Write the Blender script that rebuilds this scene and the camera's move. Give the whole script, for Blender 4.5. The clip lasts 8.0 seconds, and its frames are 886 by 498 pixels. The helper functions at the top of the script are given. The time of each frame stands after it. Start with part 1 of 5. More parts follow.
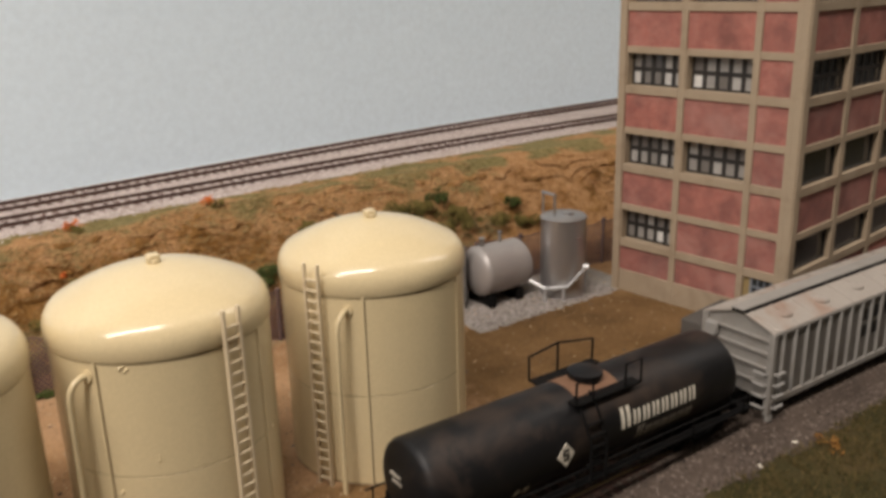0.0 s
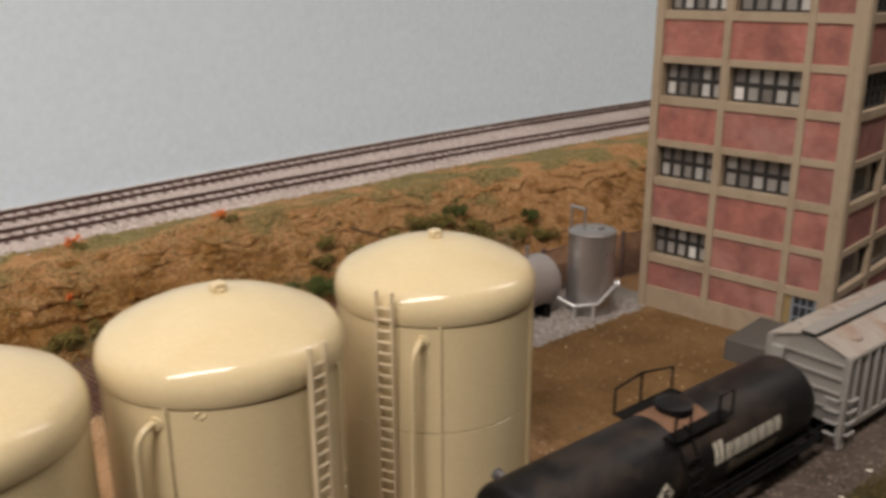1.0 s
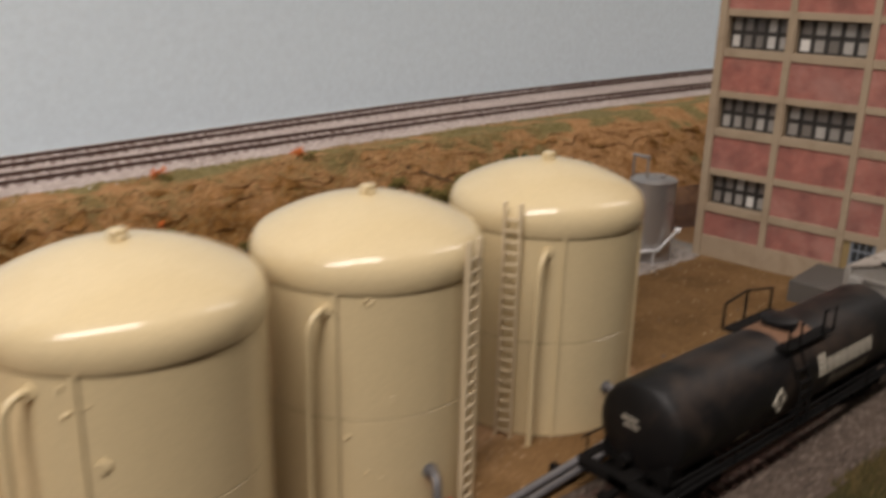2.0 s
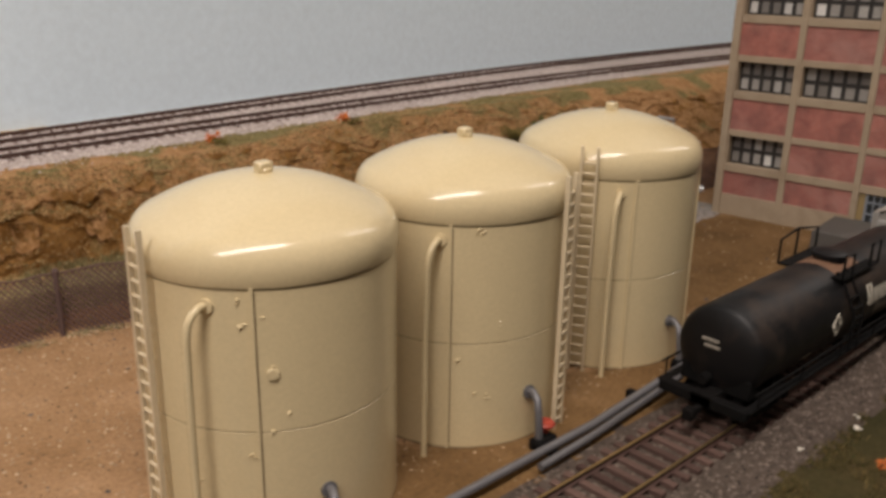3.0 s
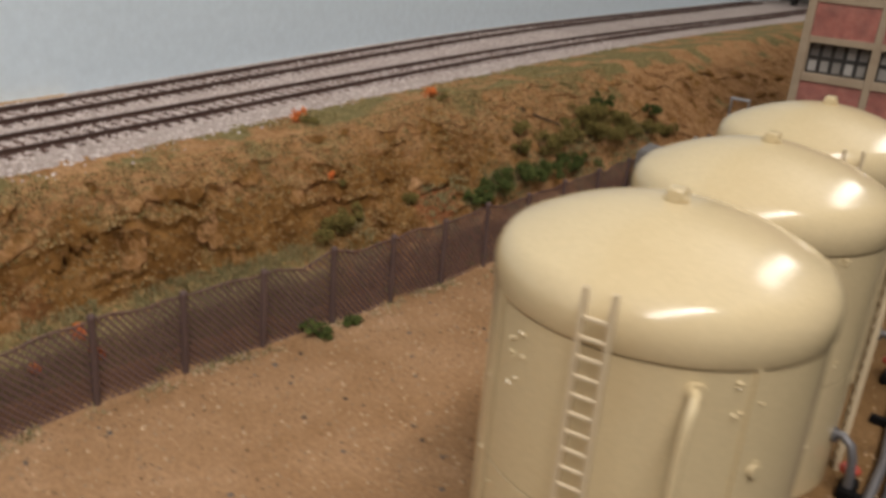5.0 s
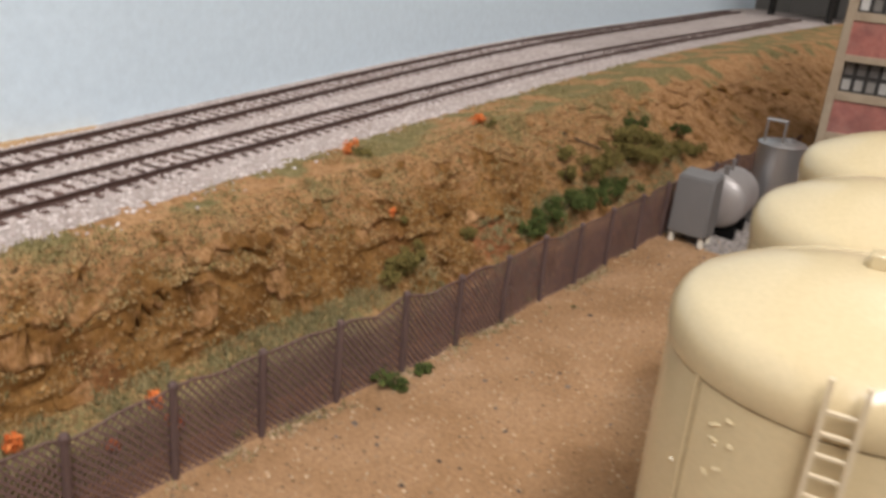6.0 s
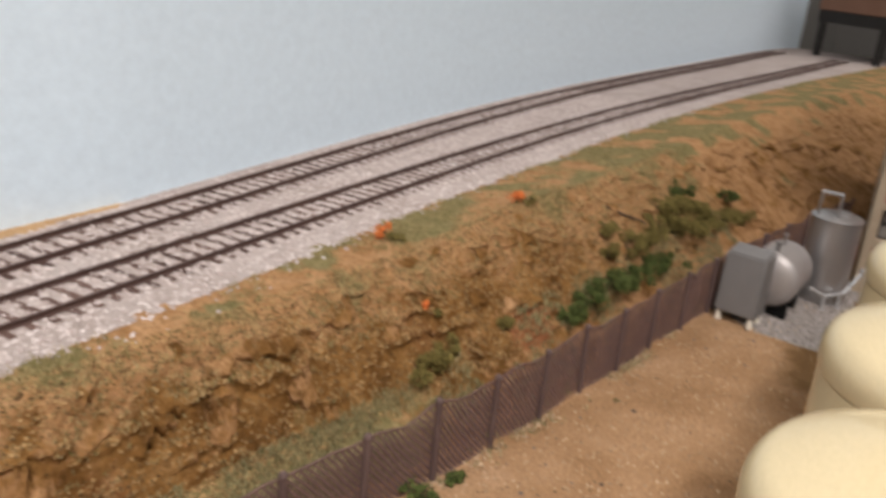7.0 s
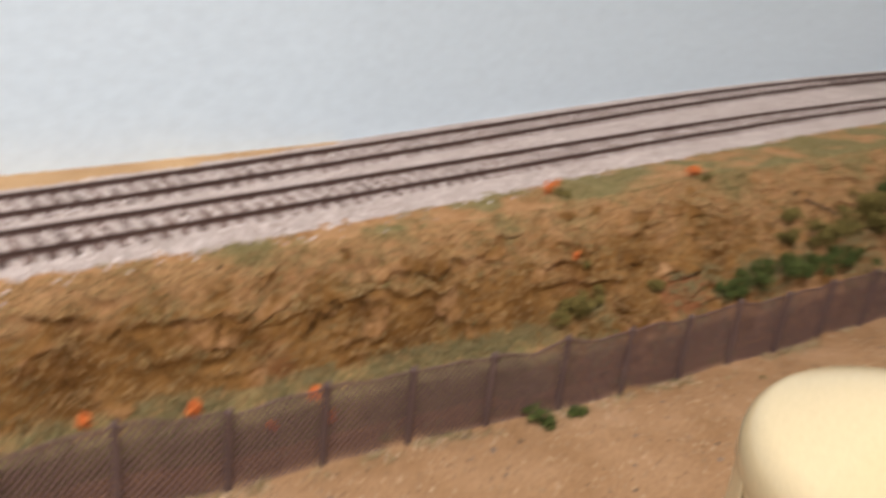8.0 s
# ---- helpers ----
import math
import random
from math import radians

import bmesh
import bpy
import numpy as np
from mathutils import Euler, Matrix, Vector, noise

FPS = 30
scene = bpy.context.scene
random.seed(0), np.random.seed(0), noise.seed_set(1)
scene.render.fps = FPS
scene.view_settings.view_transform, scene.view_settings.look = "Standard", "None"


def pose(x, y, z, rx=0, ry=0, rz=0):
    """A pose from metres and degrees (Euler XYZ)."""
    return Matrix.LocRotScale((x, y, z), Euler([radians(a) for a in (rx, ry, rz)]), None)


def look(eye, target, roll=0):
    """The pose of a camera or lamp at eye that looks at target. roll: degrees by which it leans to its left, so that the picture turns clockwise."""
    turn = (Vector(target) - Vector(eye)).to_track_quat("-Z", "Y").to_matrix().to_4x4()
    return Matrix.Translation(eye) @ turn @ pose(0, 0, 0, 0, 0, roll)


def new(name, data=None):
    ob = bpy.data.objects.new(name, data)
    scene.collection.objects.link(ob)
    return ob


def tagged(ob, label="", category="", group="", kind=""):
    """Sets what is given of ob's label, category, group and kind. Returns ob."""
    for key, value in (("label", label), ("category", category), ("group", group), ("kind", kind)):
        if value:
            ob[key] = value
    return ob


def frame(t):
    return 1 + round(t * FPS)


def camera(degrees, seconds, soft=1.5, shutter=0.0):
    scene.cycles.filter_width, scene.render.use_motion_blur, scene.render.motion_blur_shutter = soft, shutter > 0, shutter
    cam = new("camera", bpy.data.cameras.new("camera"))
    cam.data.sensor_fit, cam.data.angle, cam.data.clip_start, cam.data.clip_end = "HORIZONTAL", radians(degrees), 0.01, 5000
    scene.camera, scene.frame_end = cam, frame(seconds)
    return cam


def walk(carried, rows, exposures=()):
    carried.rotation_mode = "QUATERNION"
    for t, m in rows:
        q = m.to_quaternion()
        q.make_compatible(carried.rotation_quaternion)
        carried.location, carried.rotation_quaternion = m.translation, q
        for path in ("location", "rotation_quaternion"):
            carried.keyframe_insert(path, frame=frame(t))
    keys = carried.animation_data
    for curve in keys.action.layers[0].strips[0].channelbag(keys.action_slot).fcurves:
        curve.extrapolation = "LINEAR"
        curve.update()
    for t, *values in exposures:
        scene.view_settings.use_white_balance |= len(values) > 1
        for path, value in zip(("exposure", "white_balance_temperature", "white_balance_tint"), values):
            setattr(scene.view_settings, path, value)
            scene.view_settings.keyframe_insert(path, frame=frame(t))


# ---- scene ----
# The place is a model railway: all sizes below are written in millimetres and turned into metres when they are built.
LENS = 54.4
cam = camera(LENS, 8.0, soft=3.4, shutter=0.8)
PATH = [
    (0, (0.0040, -0.2799, 0.1853), (0.1657, -0.0436, 0.0958), -1.55),
    (0.5, (-0.0008, -0.2582, 0.1886), (0.1711, -0.0292, 0.0990), -1.16),
    (1, (-0.0205, -0.2301, 0.1859), (0.1588, -0.0066, 0.0970), -0.27),
    (1.5, (-0.0425, -0.2176, 0.1786), (0.1416, 0.0021, 0.0901), 0.74),
    (2, (-0.0724, -0.2123, 0.1640), (0.1129, 0.0049, 0.0719), 1.31),
    (2.2, (-0.0903, -0.2106, 0.1576), (0.0970, 0.0054, 0.0666), 1.67),
    (3.3, (-0.1280, -0.1892, 0.1483), (0.0705, 0.0146, 0.0532), 1.14),
    (3.5, (-0.1355, -0.1755, 0.1420), (0.0697, 0.0227, 0.0492), 2.29),
    (4, (-0.1576, -0.1357, 0.1429), (0.0572, 0.0481, 0.0425), 2.99),
    (4.5, (-0.1662, -0.0949, 0.1464), (0.0536, 0.0823, 0.0447), 4.98),
    (4.7, (-0.1688, -0.0800, 0.1474), (0.0574, 0.0887, 0.0415), 5.10),
    (5.8, (-0.1807, -0.0141, 0.1538), (0.0600, 0.1307, 0.0485), 5.66),
    (6, (-0.1790, -0.0082, 0.1519), (0.0624, 0.1354, 0.0464), 5.41),
    (6.5, (-0.1716, 0.0134, 0.1533), (0.0757, 0.1520, 0.0551), 5.16),
    (7, (-0.1583, 0.0094, 0.1701), (0.0787, 0.1640, 0.0706), 5.80),
    (7.5, (-0.1629, -0.0059, 0.1777), (0.0555, 0.1710, 0.0728), 6.92),
    (8, (-0.1616, -0.0441, 0.1736), (0.0131, 0.1717, 0.0601), 6.45),
]
EXPOSURES = [(0.0, 0.2, 6600, 15), (2.2, -0.12, 6600, 17), (3.3, -0.14, 6650, 17), (4.7, -0.3, 6500, 14), (5.8, 0.24, 6100, 14), (8.0, 0.3, 6250, 16)]
walk(cam, [(t, look(eye, target, roll)) for t, eye, target, roll in PATH], EXPOSURES)

MM = 0.001


# ---- light: a closed basement room with fluorescent fixtures on its ceiling ----
world = bpy.data.worlds.new("room_air")
scene.world = world
world.use_nodes = True
world.node_tree.nodes["Background"].inputs[0].default_value = (0.9, 0.95, 1.0, 1)
world.node_tree.nodes["Background"].inputs[1].default_value = 0.012


def lamp(name, at, to, sx, sy, watts, color):
    data = bpy.data.lights.new(name, "AREA")
    data.shape, data.size, data.size_y = "RECTANGLE", sx, sy
    data.energy, data.color = watts, color
    ob = new(name, data)
    ob.matrix_world = look(at, to)
    return ob


# ---- mesh helpers ----
def bmnew():
    return bmesh.new()


def to_mesh(name, bm, material, smooth=True, angle=40):
    me = bpy.data.meshes.new(name)
    bmesh.ops.recalc_face_normals(bm, faces=bm.faces[:])
    bmesh.ops.scale(bm, vec=(MM, MM, MM), verts=bm.verts[:])
    if smooth:
        lim = radians(angle)
        for f in bm.faces:
            f.smooth = True
        for e in bm.edges:
            if len(e.link_faces) == 2 and e.calc_face_angle(0.0) > lim:
                e.smooth = False
    bm.to_mesh(me)
    bm.free()
    if material is not None:
        for m in material if isinstance(material, (list, tuple)) else (material,):
            me.materials.append(m)
    return me


def part(name, bm, material, parent=None, label="", smooth=True):
    """One mesh object, built in millimetres, under a thing or a part."""
    ob = new(name, to_mesh(name, bm, material, smooth) if not isinstance(bm, bpy.types.Mesh) else bm)
    if parent is not None:
        ob.parent = parent
    if label:
        ob["label"] = label
    return ob


def thing(name, x, y, z, label, category, group="", kind="", turn=0.0):
    ob = new(name)
    ob.empty_display_size = 0.01
    ob.matrix_world = pose(x * MM, y * MM, z * MM, 0, 0, turn)
    return tagged(ob, label, category, group, kind)


def box(bm, x0, y0, z0, x1, y1, z1, bevel=0.0, mat=0):
    co = [(x0, y0, z0), (x1, y0, z0), (x1, y1, z0), (x0, y1, z0), (x0, y0, z1), (x1, y0, z1), (x1, y1, z1), (x0, y1, z1)]
    v = [bm.verts.new(c) for c in co]
    fs = [bm.faces.new([v[i] for i in q]) for q in ((3, 2, 1, 0), (4, 5, 6, 7), (0, 1, 5, 4), (1, 2, 6, 5), (2, 3, 7, 6), (3, 0, 4, 7))]
    for f in fs:
        f.material_index = mat
    if bevel:
        es = list({e for f in fs for e in f.edges})
        bmesh.ops.bevel(bm, geom=es, offset=bevel, segments=1, affect="EDGES")
    return bm


def ring(bm, c, u, w, r, seg):
    return [bm.verts.new(Vector(c) + r * (math.cos(2 * math.pi * i / seg) * u + math.sin(2 * math.pi * i / seg) * w)) for i in range(seg)]


def tube(bm, pts, r, seg=8, caps=True):
    """A round tube along a polyline; r may be one radius or one for each point."""
    pts = [Vector(p) for p in pts]
    rs = r if isinstance(r, (list, tuple)) else [r] * len(pts)
    last = None
    ref = None
    for i, p in enumerate(pts):
        d = ((pts[min(i + 1, len(pts) - 1)] - p).normalized() + (p - pts[max(i - 1, 0)]).normalized()).normalized()
        if ref is None:
            ref = Vector((0, 0, 1)) if abs(d.z) < 0.9 else Vector((1, 0, 0))
        u = (ref - d * ref.dot(d)).normalized()
        ref = u
        now = ring(bm, p, u, d.cross(u), rs[i], seg)
        if last:
            for k in range(seg):
                bm.faces.new((last[k], last[(k + 1) % seg], now[(k + 1) % seg], now[k]))
        elif caps:
            bm.faces.new(now[::-1])
        last = now
    if caps:
        bm.faces.new(last)
    return bm


def lathe(bm, profile, seg=64, cx=0.0, cy=0.0):
    """A solid of revolution about the upright axis from (radius, height) pairs; a radius of zero closes it."""
    last = None
    for r, z in profile:
        now = [bm.verts.new((cx, cy, z))] if r == 0 else ring(bm, (cx, cy, z), Vector((1, 0, 0)), Vector((0, 1, 0)), r, seg)
        if last:
            for k in range(seg):
                q = (k + 1) % seg
                a = [last[k % len(last)], last[q % len(last)], now[q % len(now)], now[k % len(now)]]
                a = list(dict.fromkeys(a))
                if len(a) > 2:
                    bm.faces.new(a)
        last = now
    return bm


def arc(c, r, a0, a1, n, z=0.0):
    return [(c[0] + r * math.cos(radians(a0 + (a1 - a0) * i / n)), c[1] + r * math.sin(radians(a0 + (a1 - a0) * i / n)), z) for i in range(n + 1)]


def blob(bm, x, y, z, r, squash=0.8, rng=random, mat=0):
    """One irregular eight-faced stone."""
    a = rng.uniform(0, 6.28)
    v = []
    for k in range(4):
        q = r * rng.uniform(0.7, 1.25)
        v.append(bm.verts.new((x + q * math.cos(a + k * 1.571), y + q * math.sin(a + k * 1.571), z + r * rng.uniform(-0.25, 0.25))))
    t = bm.verts.new((x + r * rng.uniform(-0.3, 0.3), y + r * rng.uniform(-0.3, 0.3), z + r * squash * rng.uniform(0.6, 1.1)))
    b = bm.verts.new((x, y, z - r * squash))
    for k in range(4):
        for f in (bm.faces.new((v[k], v[(k + 1) % 4], t)), bm.faces.new((v[(k + 1) % 4], v[k], b))):
            f.material_index = mat


# ---- materials ----
def node_mat(name):
    m = bpy.data.materials.new(name)
    m.use_nodes = True
    nt = m.node_tree
    b = nt.nodes["Principled BSDF"]
    tc = nt.nodes.new("ShaderNodeTexCoord")
    return m, nt, b, tc


def noise_tex(nt, vec, scale, detail=4.0, rough=0.6, dist=0.0):
    n = nt.nodes.new("ShaderNodeTexNoise")
    n.inputs["Scale"].default_value, n.inputs["Detail"].default_value = scale, detail
    n.inputs["Roughness"].default_value, n.inputs["Distortion"].default_value = rough, dist
    nt.links.new(vec, n.inputs["Vector"])
    return n.outputs["Fac"]


def ramp(nt, fac, stops):
    r = nt.nodes.new("ShaderNodeValToRGB")
    while len(r.color_ramp.elements) < len(stops):
        r.color_ramp.elements.new(0.5)
    for e, (p, c) in zip(r.color_ramp.elements, stops):
        e.position, e.color = p, (*c, 1)
    nt.links.new(fac, r.inputs["Fac"])
    return r.outputs["Color"]


def mixc(nt, fac, a, b, mode="MIX"):
    m = nt.nodes.new("ShaderNodeMix")
    m.data_type, m.blend_type = "RGBA", mode
    for v, s in ((fac, m.inputs[0]), (a, m.inputs[6]), (b, m.inputs[7])):
        if isinstance(v, (int, float)):
            s.default_value = v
        elif isinstance(v, tuple):
            s.default_value = (*v, 1)
        else:
            nt.links.new(v, s)
    return m.outputs[2]


def bump(nt, b, height, dist, strength=1.0):
    n = nt.nodes.new("ShaderNodeBump")
    n.inputs["Strength"].default_value, n.inputs["Distance"].default_value = strength, dist * MM
    nt.links.new(height, n.inputs["Height"])
    nt.links.new(n.outputs["Normal"], b.inputs["Normal"])


def paint(name, base, worn, rough=0.5, metal=0.0, big=25.0, fine=700.0, wear=0.5, relief=0.15, spec=0.5, gloss_var=0.1):
    """Painted or bare surface: a base colour, a second colour in stains of two sizes, fine relief."""
    m, nt, b, tc = node_mat(name)
    v = tc.outputs["Object"]
    f1 = noise_tex(nt, v, big, 5, 0.6, 0.4)
    f2 = noise_tex(nt, v, fine, 3, 0.7)
    lo = tuple(c * 0.9 for c in base)
    c1 = ramp(nt, f2, [(0.3, lo), (0.7, base)])
    k = ramp(nt, f1, [(0.5, (0, 0, 0)), (0.78, (wear,) * 3)])
    nt.links.new(mixc(nt, k, c1, worn), b.inputs["Base Color"])
    r = ramp(nt, f1, [(0.3, (max(rough - gloss_var, 0.03),) * 3), (0.7, (rough + gloss_var,) * 3)])
    nt.links.new(r, b.inputs["Roughness"])
    b.inputs["Metallic"].default_value = metal
    b.inputs["Specular IOR Level"].default_value = spec
    if relief:
        bump(nt, b, f2, relief)
    return m


def soil(name, stops, big, fine, relief=0.8, rough=0.95, speck=None, dimmed=None):
    """Scenic ground cover: a colour ramp over two noises, and a few bright or dark specks."""
    m, nt, b, tc = node_mat(name)
    v = tc.outputs["Object"]
    f1 = noise_tex(nt, v, big, 6, 0.65, 0.3)
    f2 = noise_tex(nt, v, fine, 4, 0.75)
    col = ramp(nt, f1, stops)
    if dimmed:
        # darker, browner dirt where its attribute says so, ragged-edged: light falloff put into colour
        at = nt.nodes.new("ShaderNodeAttribute")
        at.attribute_name = "dimmed"
        add = nt.nodes.new("ShaderNodeMath")
        add.operation = "ADD"
        nt.links.new(at.outputs["Fac"], add.inputs[0])
        nt.links.new(noise_tex(nt, v, 70, 5, 0.7), add.inputs[1])
        col = mixc(nt, ramp(nt, add.outputs[0], [(0.7, (0, 0, 0)), (1.3, (1, 1, 1))]), col, ramp(nt, f1, dimmed))
    g = ramp(nt, f2, [(0.3, (0.62, 0.6, 0.58)), (0.55, (1, 1, 1)), (0.75, (1.25, 1.22, 1.18))])
    col = mixc(nt, 0.85, col, g, "MULTIPLY")
    if speck:
        vo = nt.nodes.new("ShaderNodeTexVoronoi")
        vo.inputs["Scale"].default_value = 420.0
        nt.links.new(v, vo.inputs["Vector"])
        k = ramp(nt, vo.outputs["Distance"], [(0.10, (0.9,) * 3), (0.16, (0, 0, 0))])
        wn = nt.nodes.new("ShaderNodeTexWhiteNoise")
        nt.links.new(vo.outputs["Position"], wn.inputs["Vector"])
        sel = ramp(nt, wn.outputs["Value"], [(0.80, (0, 0, 0)), (0.83, (1, 1, 1))])
        kk = mixc(nt, 1.0, k, sel, "MULTIPLY")
        col = mixc(nt, kk, col, speck)
    nt.links.new(col, b.inputs["Base Color"])
    b.inputs["Roughness"].default_value = rough
    b.inputs["Specular IOR Level"].default_value = 0.15
    bump(nt, b, f2, relief)
    return m


def varied(name, a, c, rough=0.9, island=True, scale=900.0, metal=0.0):
    """Loose small pieces that differ one from another."""
    m, nt, b, tc = node_mat(name)
    if island:
        g = nt.nodes.new("ShaderNodeNewGeometry")
        f = g.outputs["Random Per Island"]
    else:
        g = nt.nodes.new("ShaderNodeObjectInfo")
        f = g.outputs["Random"]
    col = ramp(nt, f, [(0.0, a), (1.0, c)])
    n = noise_tex(nt, tc.outputs["Object"], scale, 3, 0.7)
    col = mixc(nt, 0.6, col, ramp(nt, n, [(0.25, (0.7, 0.7, 0.7)), (0.75, (1.2, 1.2, 1.2))]), "MULTIPLY")
    nt.links.new(col, b.inputs["Base Color"])
    b.inputs["Roughness"].default_value = rough
    b.inputs["Specular IOR Level"].default_value = 0.2
    b.inputs["Metallic"].default_value = metal
    return m


CREAM = paint("cream_paint", (0.66, 0.535, 0.32), (0.555, 0.42, 0.23), rough=0.17, big=18, fine=900, wear=0.55, relief=0.02, gloss_var=0.04)
WASH = paint("brown_seam_wash", (0.24, 0.165, 0.085), (0.38, 0.28, 0.16), rough=0.7, big=120, fine=900, wear=0.9, relief=0.05)
CREAM_DK = paint("cream_paint_ladder", (0.66, 0.54, 0.36), (0.55, 0.43, 0.27), rough=0.5, fine=1200, relief=0.05)
DIRT = soil("yard_dirt", [(0.25, (0.25, 0.135, 0.062)), (0.42, (0.37, 0.212, 0.103)), (0.58, (0.44, 0.262, 0.137)), (0.78, (0.55, 0.35, 0.205))], 24, 600, 1.4, speck=(0.46, 0.31, 0.19),
            dimmed=[(0.25, (0.10, 0.056, 0.021)), (0.42, (0.17, 0.095, 0.037)), (0.58, (0.225, 0.128, 0.053)), (0.78, (0.31, 0.185, 0.088))])


def slope_mat(name):
    """Dark broken earth, dry tan turf and green flock in one ground cover; attributes give their shares, noise breaks them up."""
    m, nt, b, tc = node_mat(name)
    v = tc.outputs["Object"]
    f1, f2, f3 = noise_tex(nt, v, 45, 6, 0.7, 0.3), noise_tex(nt, v, 520, 5, 0.8), noise_tex(nt, v, 150, 5, 0.75, 0.2)

    def share(attr, scale, lo, hi):
        at = nt.nodes.new("ShaderNodeAttribute")
        at.attribute_name = attr
        add = nt.nodes.new("ShaderNodeMath")
        add.operation = "ADD"
        nt.links.new(at.outputs["Fac"], add.inputs[0])
        nt.links.new(noise_tex(nt, v, scale, 6, 0.75), add.inputs[1])
        return ramp(nt, add.outputs[0], [(lo, (0, 0, 0)), (hi, (1, 1, 1))])

    earth = ramp(nt, f1, [(0.28, (0.088, 0.040, 0.011)), (0.45, (0.205, 0.098, 0.027)), (0.58, (0.325, 0.165, 0.050)), (0.78, (0.475, 0.27, 0.108))])
    red = ramp(nt, noise_tex(nt, v, 17, 3, 0.5, 0.2), [(0.60, (0, 0, 0)), (0.72, (0.55,) * 3)])
    earth = mixc(nt, red, earth, (0.33, 0.145, 0.06))
    turf = ramp(nt, f3, [(0.28, (0.29, 0.140, 0.052)), (0.42, (0.43, 0.228, 0.096)), (0.56, (0.52, 0.292, 0.137)), (0.75, (0.60, 0.368, 0.195))])
    green = ramp(nt, noise_tex(nt, v, 210, 5, 0.75), [(0.3, (0.165, 0.14, 0.052)), (0.5, (0.265, 0.215, 0.092)), (0.7, (0.39, 0.295, 0.14))])
    col = mixc(nt, share("turf", 70, 0.86, 1.04), earth, turf)
    col = mixc(nt, share("green", 90, 0.84, 1.46), col, green)
    col = mixc(nt, share("clay", 110, 0.75, 1.35), col, (0.36, 0.145, 0.062))
    g = ramp(nt, f2, [(0.30, (0.42, 0.38, 0.33)), (0.46, (0.86, 0.85, 0.83)), (0.56, (1, 1, 1)), (0.72, (1.35, 1.32, 1.26))])
    nt.links.new(mixc(nt, 0.9, col, g, "MULTIPLY"), b.inputs["Base Color"])
    b.inputs["Roughness"].default_value = 0.95
    b.inputs["Specular IOR Level"].default_value = 0.12
    bump(nt, b, f2, 1.6)
    return m


SLOPE = slope_mat("bank_cover")
SHOULDER = soil("ballast_bed", [(0.3, (0.42, 0.34, 0.30)), (0.7, (0.58, 0.50, 0.46))], 30, 1300, 0.8)
CORK = soil("cork_roadbed", [(0.3, (0.42, 0.26, 0.13)), (0.7, (0.58, 0.38, 0.2))], 30, 900, 0.5)
CINDER = soil("cinder_bed", [(0.3, (0.075, 0.056, 0.045)), (0.7, (0.13, 0.098, 0.078))], 30, 1300, 0.8, speck=(0.4, 0.35, 0.3))
GRAVEL = soil("gravel_pad_bed", [(0.3, (0.27, 0.24, 0.21)), (0.7, (0.42, 0.38, 0.34))], 40, 900, 1.0)
GRASS = soil("front_grass", [(0.25, (0.028, 0.028, 0.010)), (0.5, (0.062, 0.050, 0.019)), (0.75, (0.115, 0.075, 0.032))], 24, 900, 1.0)
STONE = varied("ballast_stone", (0.40, 0.32, 0.29), (0.70, 0.62, 0.58))
STONE_DK = varied("cinder_stone", (0.045, 0.034, 0.027), (0.20, 0.155, 0.125))
PEBBLE = varied("yard_pebble", (0.11, 0.06, 0.03), (0.64, 0.46, 0.29))
PAD_STONE = varied("pad_stone", (0.16, 0.135, 0.12), (0.42, 0.37, 0.34))
TIE = varied("brown_tie", (0.065, 0.037, 0.03), (0.14, 0.085, 0.068), island=False, scale=1500)
RAIL = paint("weathered_rail", (0.085, 0.045, 0.035), (0.14, 0.08, 0.05), rough=0.6, metal=0.3, relief=0.05)
RAIL_TOP = paint("worn_rail", (0.42, 0.30, 0.14), (0.30, 0.2, 0.1), rough=0.35, metal=0.85, relief=0.0)
BACKDROP = paint("backdrop_paint", (0.77, 0.895, 0.985), (0.74, 0.865, 0.955), rough=0.75, big=2.5, fine=200, wear=0.6, relief=0.0, spec=0.2)
CONCRETE = paint("tan_concrete", (0.38, 0.295, 0.205), (0.22, 0.155, 0.10), rough=0.8, big=45, fine=800, wear=0.7, relief=0.15, spec=0.25)
FRAME_DK = paint("black_window_bars", (0.022, 0.019, 0.017), (0.05, 0.04, 0.03), rough=0.6, relief=0.02)
# near-black that puts the shade of unlit insides into the colour
DARK = paint("interior_shade_black", (0.02, 0.018, 0.016), (0.03, 0.025, 0.02), rough=0.9, relief=0.0)
BLACK = paint("weathered_black_paint", (0.006, 0.0056, 0.006), (0.060, 0.039, 0.027), rough=0.5, big=42, fine=700, wear=0.85, relief=0.05, spec=0.28)
BLACK_DK = paint("black_underframe", (0.004, 0.0036, 0.0034), (0.014, 0.010, 0.008), rough=0.85, relief=0.05, spec=0.15)
RUSTY = paint("rusty_brown", (0.17, 0.085, 0.045), (0.06, 0.04, 0.03), rough=0.8, big=60, relief=0.05)
GREY_CAR = paint("weathered_grey_car", (0.27, 0.25, 0.225), (0.16, 0.12, 0.088), rough=0.65, big=30, fine=700, wear=0.75, relief=0.05)
ROOF_CAR = paint("dusty_car_roof", (0.34, 0.30, 0.26), (0.27, 0.155, 0.105), rough=0.8, big=55, wear=0.9, relief=0.05)
# weathered greys; darker side and paler rib also paint how light falls
SIDE_SHADE = paint("shaded_car_side", (0.185, 0.168, 0.148), (0.10, 0.074, 0.054), rough=0.75, big=50, fine=500, wear=0.85, relief=0.05)
CAR_RIB = paint("pale_car_rib", (0.30, 0.285, 0.262), (0.19, 0.16, 0.13), rough=0.65, big=60, wear=0.6, relief=0.03)
